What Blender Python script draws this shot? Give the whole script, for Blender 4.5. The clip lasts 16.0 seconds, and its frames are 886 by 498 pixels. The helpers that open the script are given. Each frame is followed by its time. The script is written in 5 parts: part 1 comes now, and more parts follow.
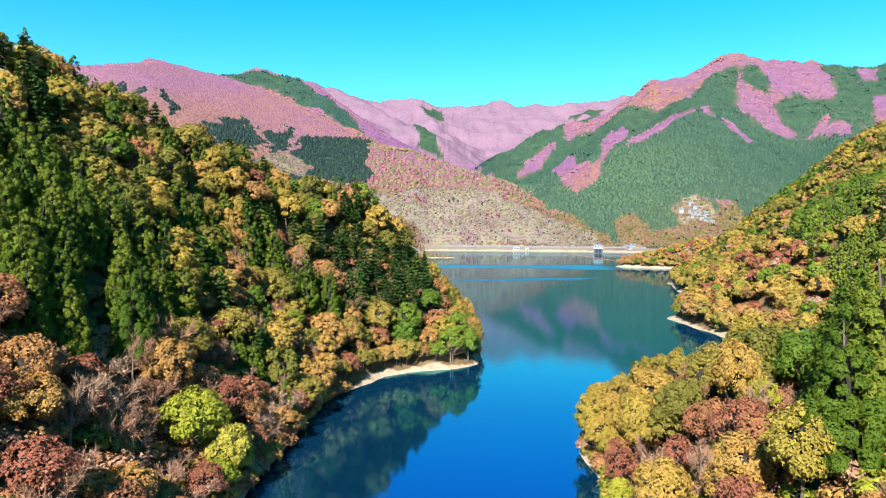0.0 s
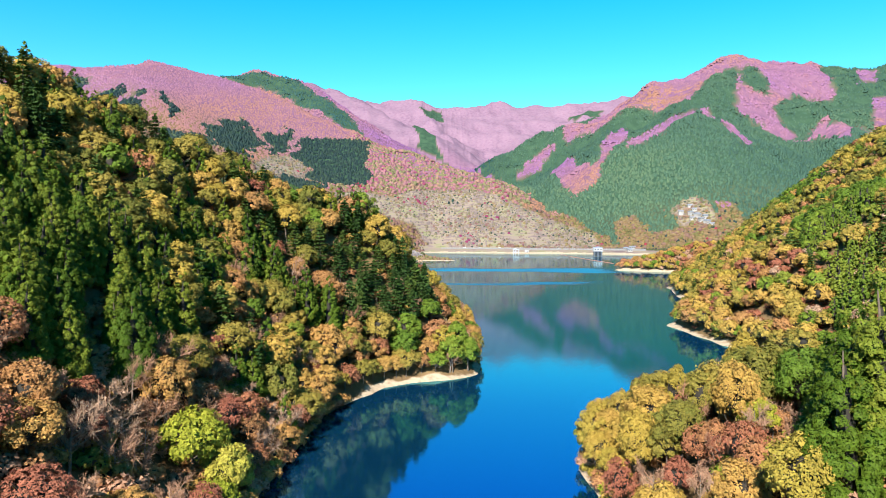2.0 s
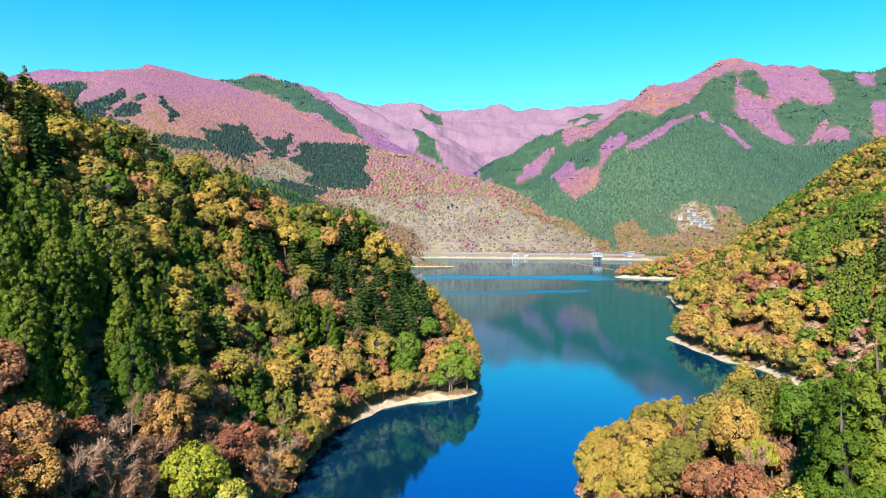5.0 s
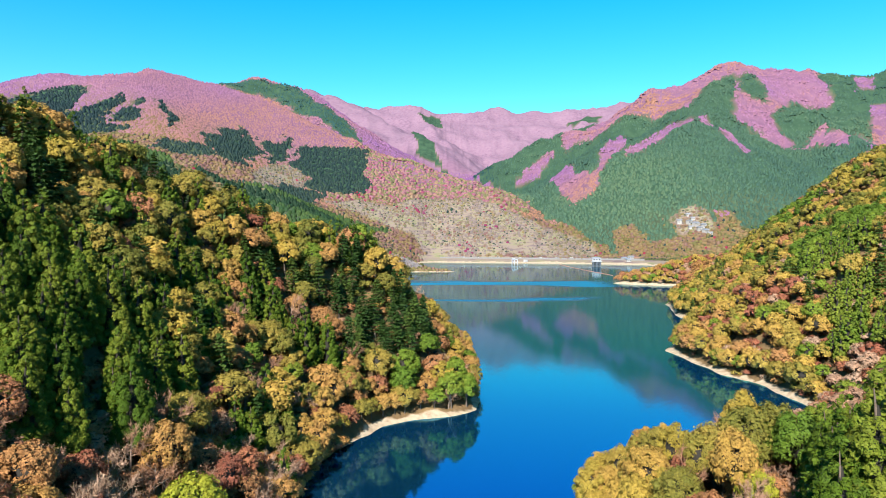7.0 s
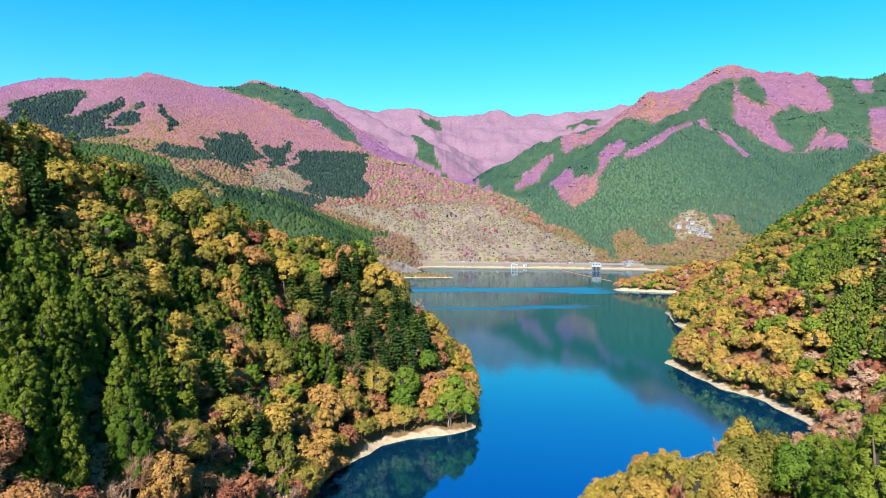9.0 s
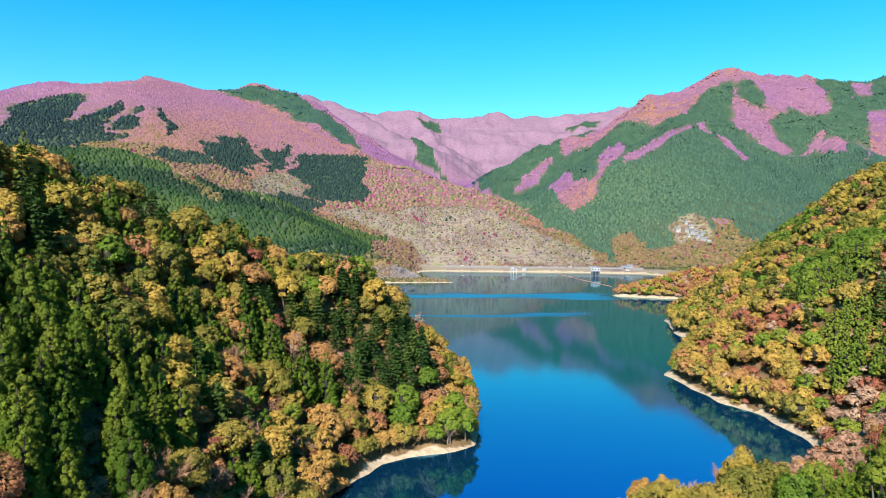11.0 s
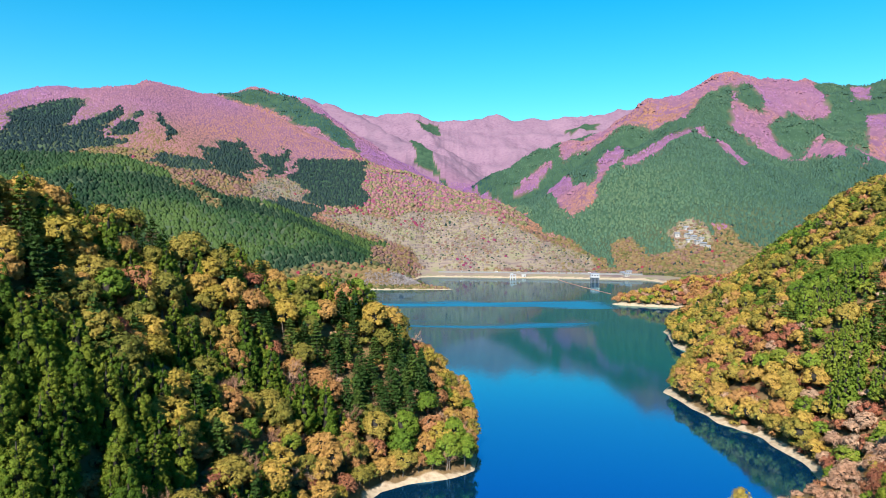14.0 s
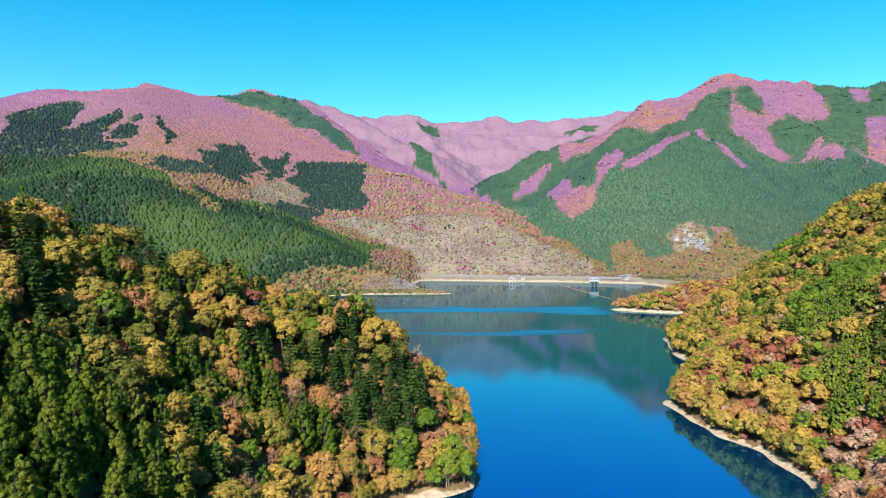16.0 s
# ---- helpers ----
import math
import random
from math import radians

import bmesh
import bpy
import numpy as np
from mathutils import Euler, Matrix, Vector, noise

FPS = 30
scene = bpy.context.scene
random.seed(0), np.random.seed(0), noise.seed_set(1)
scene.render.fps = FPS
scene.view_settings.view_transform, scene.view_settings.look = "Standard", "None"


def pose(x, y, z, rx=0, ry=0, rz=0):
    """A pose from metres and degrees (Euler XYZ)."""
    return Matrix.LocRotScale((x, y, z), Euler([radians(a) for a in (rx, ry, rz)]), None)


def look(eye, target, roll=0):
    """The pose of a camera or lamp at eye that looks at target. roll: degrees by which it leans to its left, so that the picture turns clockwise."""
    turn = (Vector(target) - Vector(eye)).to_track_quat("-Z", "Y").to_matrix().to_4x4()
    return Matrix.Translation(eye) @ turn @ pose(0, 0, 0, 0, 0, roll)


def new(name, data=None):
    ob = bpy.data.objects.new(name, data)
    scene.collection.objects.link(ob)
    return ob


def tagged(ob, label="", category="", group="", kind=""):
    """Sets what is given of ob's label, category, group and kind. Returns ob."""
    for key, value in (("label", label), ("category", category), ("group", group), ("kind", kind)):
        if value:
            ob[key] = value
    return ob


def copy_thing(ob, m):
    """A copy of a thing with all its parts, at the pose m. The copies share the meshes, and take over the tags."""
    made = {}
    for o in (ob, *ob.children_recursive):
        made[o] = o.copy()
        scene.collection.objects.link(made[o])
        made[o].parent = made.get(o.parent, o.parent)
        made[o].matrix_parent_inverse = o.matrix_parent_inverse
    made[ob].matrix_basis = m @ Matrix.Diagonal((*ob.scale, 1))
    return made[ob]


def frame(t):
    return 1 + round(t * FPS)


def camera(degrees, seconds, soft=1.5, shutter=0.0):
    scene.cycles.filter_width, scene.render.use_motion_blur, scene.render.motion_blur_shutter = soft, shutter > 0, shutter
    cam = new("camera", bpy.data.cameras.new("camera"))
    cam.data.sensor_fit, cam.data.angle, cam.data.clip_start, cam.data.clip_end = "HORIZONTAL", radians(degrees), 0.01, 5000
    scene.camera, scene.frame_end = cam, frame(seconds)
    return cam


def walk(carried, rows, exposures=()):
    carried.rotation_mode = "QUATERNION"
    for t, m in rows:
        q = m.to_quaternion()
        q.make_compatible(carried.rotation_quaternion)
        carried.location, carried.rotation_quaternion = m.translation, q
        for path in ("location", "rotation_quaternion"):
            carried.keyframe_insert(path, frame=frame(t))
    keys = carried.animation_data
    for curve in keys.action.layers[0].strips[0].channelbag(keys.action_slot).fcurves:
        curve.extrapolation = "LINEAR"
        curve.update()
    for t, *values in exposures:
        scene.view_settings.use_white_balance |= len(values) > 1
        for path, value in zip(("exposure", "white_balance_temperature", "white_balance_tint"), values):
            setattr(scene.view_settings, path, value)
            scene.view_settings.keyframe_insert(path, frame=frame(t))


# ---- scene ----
cam = camera(67.7, 16.0, soft=0.9)
METRES, EYE, TILT, LEAN, TURN = 30.0, 36.6, -1.9, 0.0, 0.0
ROWS = [
    (0.0, 0.0, 0.0, 0.0, 0.0, 0.0, -0.0),
    (0.5, -0.0003, -0.0006, 0.0221, 0.0, 0.01, -0.01),
    (1.0, -0.0003, -0.0009, 0.0435, 0.0, 0.02, 0.0),
    (1.5, -0.0002, -0.0016, 0.0648, -0.02, 0.04, 0.01),
    (2.0, 0.0, -0.002, 0.0863, -0.03, 0.05, 0.02),
    (2.5, 0.0003, -0.0027, 0.1087, -0.04, 0.07, 0.03),
    (3.0, 0.0005, -0.0034, 0.1321, -0.04, 0.09, 0.02),
    (3.5, 0.0005, -0.0042, 0.1558, -0.05, 0.11, 0.03),
    (4.0, 0.0006, -0.005, 0.1809, -0.06, 0.15, 0.04),
    (6.5, 0.0021, -0.0099, 0.332, -0.12, 0.37, 0.05),
    (7.0, 0.0024, -0.011, 0.3651, -0.13, 0.42, 0.05),
    (7.5, 0.0031, -0.0121, 0.399, -0.14, 0.47, 0.06),
    (8.0, 0.0032, -0.0134, 0.4335, -0.15, 0.52, 0.07),
    (8.5, 0.0033, -0.0142, 0.4681, -0.16, 0.56, 0.09),
    (9.0, 0.0038, -0.0152, 0.5027, -0.17, 0.6, 0.1),
    (11.5, 0.0038, -0.0189, 0.681, -0.24, 0.75, 0.13),
    (12.0, 0.0044, -0.0201, 0.7169, -0.25, 0.77, 0.12),
    (12.5, 0.0047, -0.021, 0.7501, -0.26, 0.79, 0.13),
    (13.0, 0.0049, -0.022, 0.7857, -0.26, 0.82, 0.13),
    (13.5, 0.0053, -0.0227, 0.8214, -0.28, 0.84, 0.13),
    (14.0, 0.0057, -0.0239, 0.8571, -0.28, 0.86, 0.13),
    (14.5, 0.0055, -0.0242, 0.8923, -0.29, 0.88, 0.14),
    (15.0, 0.0064, -0.0259, 0.928, -0.3, 0.9, 0.16),
    (15.5, 0.0065, -0.0267, 0.9639, -0.32, 0.92, 0.16),
    (16.0, 0.0075, -0.0278, 0.9995, -0.33, 0.94, 0.18),
]
walk(cam, [(t, pose(0, 0, EYE, TILT, LEAN, TURN) @ pose(METRES * x, METRES * y, METRES * z, 90 + pitch, roll, yaw)) for t, x, y, z, yaw, pitch, roll in ROWS],
     exposures=((0.0, 1.59), (8.0, 1.45), (16.0, 1.31)))

# ---------------- world and sun ----------------
SUN_AZ = math.atan2(-0.285, -0.958)      # the sun stands behind the drone, a little to the west
SUN_EL = radians(38)
world = bpy.data.worlds.new("sky")
scene.world = world
world.use_nodes = True
wn = world.node_tree.nodes
wl = world.node_tree.links
sky = wn.new("ShaderNodeTexSky")
sky.sky_type = "NISHITA"
sky.sun_disc = False
sky.sun_elevation = SUN_EL
sky.sun_rotation = SUN_AZ
sky.altitude = 600
sky.air_density = 1.0
sky.dust_density = 0.0
sky.ozone_density = 3.0
hsv = wn.new("ShaderNodeHueSaturation")
hsv.inputs["Hue"].default_value = 0.475
hsv.inputs["Saturation"].default_value = 1.45
hsv.inputs["Value"].default_value = 1.0
wl.new(sky.outputs[0], hsv.inputs["Color"])
wl.new(hsv.outputs[0], wn["Background"].inputs["Color"])
wn["Background"].inputs["Strength"].default_value = 0.0825
sun = new("sun", bpy.data.lights.new("sun", "SUN"))
sun.data.energy = 5.0
sun.data.angle = radians(0.53)
sun.data.color = (1.0, 0.94, 0.84)
to_sun = Vector((math.sin(SUN_AZ) * math.cos(SUN_EL), math.cos(SUN_AZ) * math.cos(SUN_EL), math.sin(SUN_EL)))
sun.matrix_world = look(to_sun * 300, (0, 0, 0))

# ---------------- materials ----------------
DEPTH = 0.69      # how dark the stops below are laid on


def nodes_of(name):
    m = bpy.data.materials.new(name)
    m.use_nodes = True
    n, l = m.node_tree.nodes, m.node_tree.links
    return m, n, l, n["Principled BSDF"]


def ramp(n, stops):
    r = n.new("ShaderNodeValToRGB")
    e = r.color_ramp.elements
    while len(e) < len(stops):
        e.new(0.5)
    for el, (p, c) in zip(e, stops):
        el.position, el.color = p, (*c, 1)
    return r


def maths(n, l, op, a, b, clamp=False):
    m = n.new("ShaderNodeMath")
    m.operation, m.use_clamp = op, clamp
    for k, v in enumerate((a, b)):
        if isinstance(v, (int, float)):
            m.inputs[k].default_value = v
        else:
            l.new(v, m.inputs[k])
    return m.outputs[0]


def noise_node(n, l, size, detail=4, vector=None):
    t = n.new("ShaderNodeTexNoise")
    t.inputs["Scale"].default_value, t.inputs["Detail"].default_value = 1 / size, detail
    if vector is None:
        vector = n.new("ShaderNodeNewGeometry").outputs["Position"]
    l.new(vector, t.inputs["Vector"])
    return t.outputs["Fac"]


def foliage(name, stops, whole, leaf=0.35, rough=0.65, glow=0.06, lace=0.0):
    """Leaves. Each tree takes its own hue along the stops (whole: "object" or the attribute "tone"), each spray strays by leaf."""
    m, n, l, b = nodes_of(name)
    geo = n.new("ShaderNodeNewGeometry")
    if whole == "object":
        tone = n.new("ShaderNodeObjectInfo").outputs["Random"]
    else:
        a = n.new("ShaderNodeAttribute")
        a.attribute_name = "tone"
        tone = a.outputs["Fac"]
    stray = maths(n, l, "MULTIPLY", maths(n, l, "SUBTRACT", geo.outputs["Random Per Island"], 0.5), leaf)
    r = ramp(n, stops)
    l.new(maths(n, l, "ADD", tone, stray, True), r.inputs[0])
    speck = maths(n, l, "ADD", maths(n, l, "MULTIPLY", noise_node(n, l, 0.22 if whole == "object" else 5.0 if leaf < 0.2 else 0.5, 2, geo.outputs["Position"]), 0.65), maths(n, l, "MULTIPLY", noise_node(n, l, 24.0 if leaf < 0.2 else 1.4, 3, geo.outputs["Position"]), 0.35))
    value = n.new("ShaderNodeHueSaturation")
    l.new(r.outputs[0], value.inputs["Color"])
    l.new(maths(n, l, "ADD", maths(n, l, "MULTIPLY", maths(n, l, "SUBTRACT", speck, 0.5), 1.5 * DEPTH if leaf < 0.2 else 2.4 * DEPTH), 1.05 * DEPTH), value.inputs["Value"])
    l.new(value.outputs[0], b.inputs["Base Color"])
    b.inputs["Roughness"].default_value = rough
    b.inputs["Specular IOR Level"].default_value = 0.1
    relief = n.new("ShaderNodeBump")
    relief.inputs["Strength"].default_value, relief.inputs["Distance"].default_value = 0.8, 0.25
    l.new(speck, relief.inputs["Height"])
    l.new(relief.outputs[0], b.inputs["Normal"])
    through_leaf = n.new("ShaderNodeBsdfTranslucent")
    l.new(value.outputs[0], through_leaf.inputs["Color"])
    mix = n.new("ShaderNodeMixShader")
    mix.inputs[0].default_value = glow
    l.new(b.outputs[0], mix.inputs[1])
    l.new(through_leaf.outputs[0], mix.inputs[2])
    surface = mix.outputs[0]
    if lace:
        # gaps between the single leaves of a spray
        gap = n.new("ShaderNodeBsdfTransparent")
        holes = n.new("ShaderNodeMixShader")
        l.new(maths(n, l, "GREATER_THAN", noise_node(n, l, lace, 1, geo.outputs["Position"]), 0.42), holes.inputs[0])
        l.new(gap.outputs[0], holes.inputs[1])
        l.new(surface, holes.inputs[2])
        surface = holes.outputs[0]
    l.new(surface, n["Material Output"].inputs["Surface"])
    return m


GOLD = [(0.0, (0.275, 0.215, 0.036)), (0.4, (0.355, 0.250, 0.045)), (0.7, (0.405, 0.258, 0.058)), (1.0, (0.380, 0.226, 0.058))]
LIME = [(0.0, (0.200, 0.235, 0.020)), (0.5, (0.290, 0.290, 0.030)), (1.0, (0.370, 0.325, 0.055))]
OLIVE = [(0.0, (0.125, 0.130, 0.024)), (0.5, (0.215, 0.178, 0.034)), (1.0, (0.320, 0.228, 0.048))]
TAN = [(0.0, (0.395, 0.235, 0.060)), (0.5, (0.370, 0.195, 0.065)), (1.0, (0.340, 0.165, 0.065))]
RUSSET = [(0.0, (0.390, 0.195, 0.080)), (0.4, (0.330, 0.140, 0.070)), (0.75, (0.265, 0.088, 0.055)), (1.0, (0.285, 0.108, 0.066))]
GREEN = [(0.0, (0.080, 0.140, 0.016)), (0.5, (0.130, 0.190, 0.020)), (1.0, (0.21, 0.23, 0.032))]
CEDAR = [(0.0, (0.040, 0.078, 0.006)), (0.5, (0.070, 0.115, 0.009)), (1.0, (0.13, 0.155, 0.016))]
TWIG = [(0.0, (0.340, 0.178, 0.110)), (0.5, (0.385, 0.222, 0.146)), (1.0, (0.440, 0.290, 0.200))]
SCARLET = [(0.0, (0.17, 0.014, 0.036)), (0.5, (0.22, 0.022, 0.045)), (1.0, (0.16, 0.028, 0.085))]
STOPS = {"gold": GOLD, "olive": OLIVE, "tan": TAN, "russet": RUSSET, "green": GREEN, "lime": LIME, "cedar": CEDAR, "bare": TWIG, "fir": [(0.0, (0.024, 0.056, 0.012)), (0.5, (0.040, 0.082, 0.016)), (1.0, (0.072, 0.112, 0.020))], "scarlet": SCARLET,
         "palereed": [(0.0, (0.27, 0.23, 0.24)), (0.5, (0.34, 0.30, 0.31)), (1.0, (0.38, 0.35, 0.36))],
         "shorewood": [(0.0, (0.062, 0.072, 0.030)), (0.3, (0.140, 0.120, 0.044)), (0.55, (0.190, 0.140, 0.066)), (0.8, (0.180, 0.112, 0.076)), (1.0, (0.16, 0.086, 0.080))],
         "mixwood": [(0.0, (0.25, 0.035, 0.10)), (0.16, (0.26, 0.085, 0.14)), (0.45, (0.265, 0.125, 0.15)), (0.72, (0.27, 0.165, 0.11)), (1.0, (0.15, 0.145, 0.07))],
         "spurcedar": [(0.0, (0.011, 0.030, 0.016)), (0.5, (0.020, 0.050, 0.019)), (1.0, (0.052, 0.088, 0.024))],
         "eastcedar": [(0.0, (0.050, 0.098, 0.010)), (0.5, (0.085, 0.138, 0.014)), (1.0, (0.15, 0.180, 0.022))],
         "scrubwood": [(0.0, (0.055, 0.065, 0.034)), (0.35, (0.125, 0.115, 0.062)), (0.7, (0.185, 0.140, 0.105)), (1.0, (0.175, 0.138, 0.132))],
         # the cedar stops again, somewhat brighter, for the eastern point
         "young_cedar": [(0.0, (0.050, 0.092, 0.007)), (0.5, (0.082, 0.128, 0.010)), (1.0, (0.140, 0.165, 0.018))],
         # the next three palettes have blue distance haze painted into the leaf colour
         "hazecedar": [(0.0, (0.018, 0.056, 0.060)), (0.5, (0.028, 0.074, 0.070)), (1.0, (0.045, 0.092, 0.076))],
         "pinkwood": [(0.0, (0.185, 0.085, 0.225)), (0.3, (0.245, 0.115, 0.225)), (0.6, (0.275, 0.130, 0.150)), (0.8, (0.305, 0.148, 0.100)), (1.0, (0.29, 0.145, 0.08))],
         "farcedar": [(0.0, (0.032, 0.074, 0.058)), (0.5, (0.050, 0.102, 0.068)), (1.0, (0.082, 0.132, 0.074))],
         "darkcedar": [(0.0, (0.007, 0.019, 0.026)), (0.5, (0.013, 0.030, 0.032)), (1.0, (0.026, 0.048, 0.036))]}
LEAF = {k: foliage("leaves_" + k, s, "object", lace=0.0 if k in ("fir", "bare") else 0.14 if "cedar" in k else 0.17) for k, s in STOPS.items() if k not in ("scrubwood", "hazecedar", "mixwood", "palereed", "pinkwood", "darkcedar", "shorewood", "spurcedar", "farcedar", "scarlet", "eastcedar")}
FAR_KINDS = ("scrubwood", "hazecedar", "mixwood", "pinkwood", "farcedar", "darkcedar", "shorewood", "spurcedar")
WOODS = {k: foliage("woods_" + k, s, "tone", 0.05 if k == "pinkwood" else 0.1 if k in FAR_KINDS else 0.35, lace=0.0 if k in FAR_KINDS + ("scarlet", "palereed", "cedar", "eastcedar", "fir") else 0.3) for k, s in STOPS.items()}


def bark_material(name, c):
    m, n, l, b = nodes_of(name)
    g = n.new("ShaderNodeNewGeometry")
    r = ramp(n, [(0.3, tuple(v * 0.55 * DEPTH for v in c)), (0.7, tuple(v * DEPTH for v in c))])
    l.new(noise_node(n, l, 0.25, 5, g.outputs["Position"]), r.inputs[0])
    l.new(r.outputs[0], b.inputs["Base Color"])
    b.inputs["Roughness"].default_value = 0.9
    return m


# near-black for crown cores: the shade between leaf clumps, painted as a surface
CROWN_SHADE = bark_material("crown_shade", (0.022, 0.018, 0.012))
BARK = bark_material("bark", (0.16, 0.12, 0.09))
PALE_BARK = bark_material("pale_bark", (0.29, 0.22, 0.175))


def ground_material():
    m, n, l, b = nodes_of("forest_floor")
    geo = n.new("ShaderNodeNewGeometry")
    pos = geo.outputs["Position"]
    sep = n.new("ShaderNodeSeparateXYZ")
    l.new(pos, sep.inputs[0])
    litter = ramp(n, [(0.25, (0.07, 0.048, 0.025)), (0.5, (0.17, 0.11, 0.055)), (0.75, (0.26, 0.17, 0.08))])
    l.new(noise_node(n, l, 6, 6, pos), litter.inputs[0])
    cover = n.new("ShaderNodeAttribute")
    cover.attribute_name = "cover"
    tint = n.new("ShaderNodeSeparateColor")
    l.new(cover.outputs["Color"], tint.inputs[0])

    def over(fac, below, above):
        x = n.new("ShaderNodeMixRGB")
        l.new(fac, x.inputs[0])
        l.new(below, x.inputs[1])
        l.new(above, x.inputs[2])
        return x.outputs[0]
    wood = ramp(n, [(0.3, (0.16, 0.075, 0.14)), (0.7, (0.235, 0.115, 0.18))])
    l.new(noise_node(n, l, 22, 8, pos), wood.inputs[0])
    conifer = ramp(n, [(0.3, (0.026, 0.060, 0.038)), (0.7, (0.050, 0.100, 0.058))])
    l.new(noise_node(n, l, 22, 8, pos), conifer.inputs[0])
    grass = ramp(n, [(0.28, (0.17, 0.125, 0.125)), (0.45, (0.26, 0.20, 0.17)), (0.6, (0.26, 0.225, 0.15)), (0.75, (0.19, 0.20, 0.095))])
    # old terraces: walls and level strips follow the height
    step = n.new("ShaderNodeMath")
    step.operation = "SINE"
    l.new(maths(n, l, "MULTIPLY", maths(n, l, "ADD", sep.outputs[2], maths(n, l, "MULTIPLY", noise_node(n, l, 35, 3, pos), 9.0)), 1.25), step.inputs[0])
    l.new(maths(n, l, "ADD", noise_node(n, l, 26, 8, pos), maths(n, l, "MULTIPLY", step.outputs[0], 0.07)), grass.inputs[0])
    # the farthest range: leafless woods with distance haze painted in, paler and bluer
    hazed_range = ramp(n, [(0.25, (0.15, 0.085, 0.14)), (0.5, (0.24, 0.145, 0.21)), (0.8, (0.30, 0.19, 0.25))])
    l.new(maths(n, l, "ADD", maths(n, l, "MULTIPLY", noise_node(n, l, 14, 6, pos), 0.6), maths(n, l, "MULTIPLY", noise_node(n, l, 120, 4, pos), 0.4)), hazed_range.inputs[0])
    c = over(tint.outputs[0], litter.outputs[0], over(cover.outputs["Alpha"], wood.outputs[0], hazed_range.outputs[0]))
    c = over(tint.outputs[1], c, conifer.outputs[0])
    c = over(tint.outputs[2], c, grass.outputs[0])
    # the bare bank that the falling lake leaves
    bank = ramp(n, [(0.3, (0.34, 0.25, 0.17)), (0.6, (0.50, 0.40, 0.29))])
    l.new(noise_node(n, l, 1.6, 6, pos), bank.inputs[0])
    strip = n.new("ShaderNodeAttribute")
    strip.attribute_name = "bank"
    ragged = maths(n, l, "ADD", strip.outputs["Fac"], maths(n, l, "MULTIPLY", maths(n, l, "SUBTRACT", noise_node(n, l, 3, 4, pos), 0.5), 0.9))
    wet = maths(n, l, "MULTIPLY", maths(n, l, "SUBTRACT", ragged, 0.35), 4.0, True)
    c = over(wet, c, bank.outputs[0])
    laid = n.new("ShaderNodeHueSaturation")
    laid.inputs["Value"].default_value = DEPTH
    l.new(c, laid.inputs["Color"])
    l.new(laid.outputs[0], b.inputs["Base Color"])
    b.inputs["Roughness"].default_value = 0.95
    b.inputs["Specular IOR Level"].default_value = 0.1
    bump = n.new("ShaderNodeBump")
    bump.inputs["Strength"].default_value, bump.inputs["Distance"].default_value = 0.6, 0.5
    l.new(noise_node(n, l, 1.2, 6, pos), bump.inputs["Height"])
    l.new(bump.outputs[0], b.inputs["Normal"])
    return m


FLOOR = ground_material()


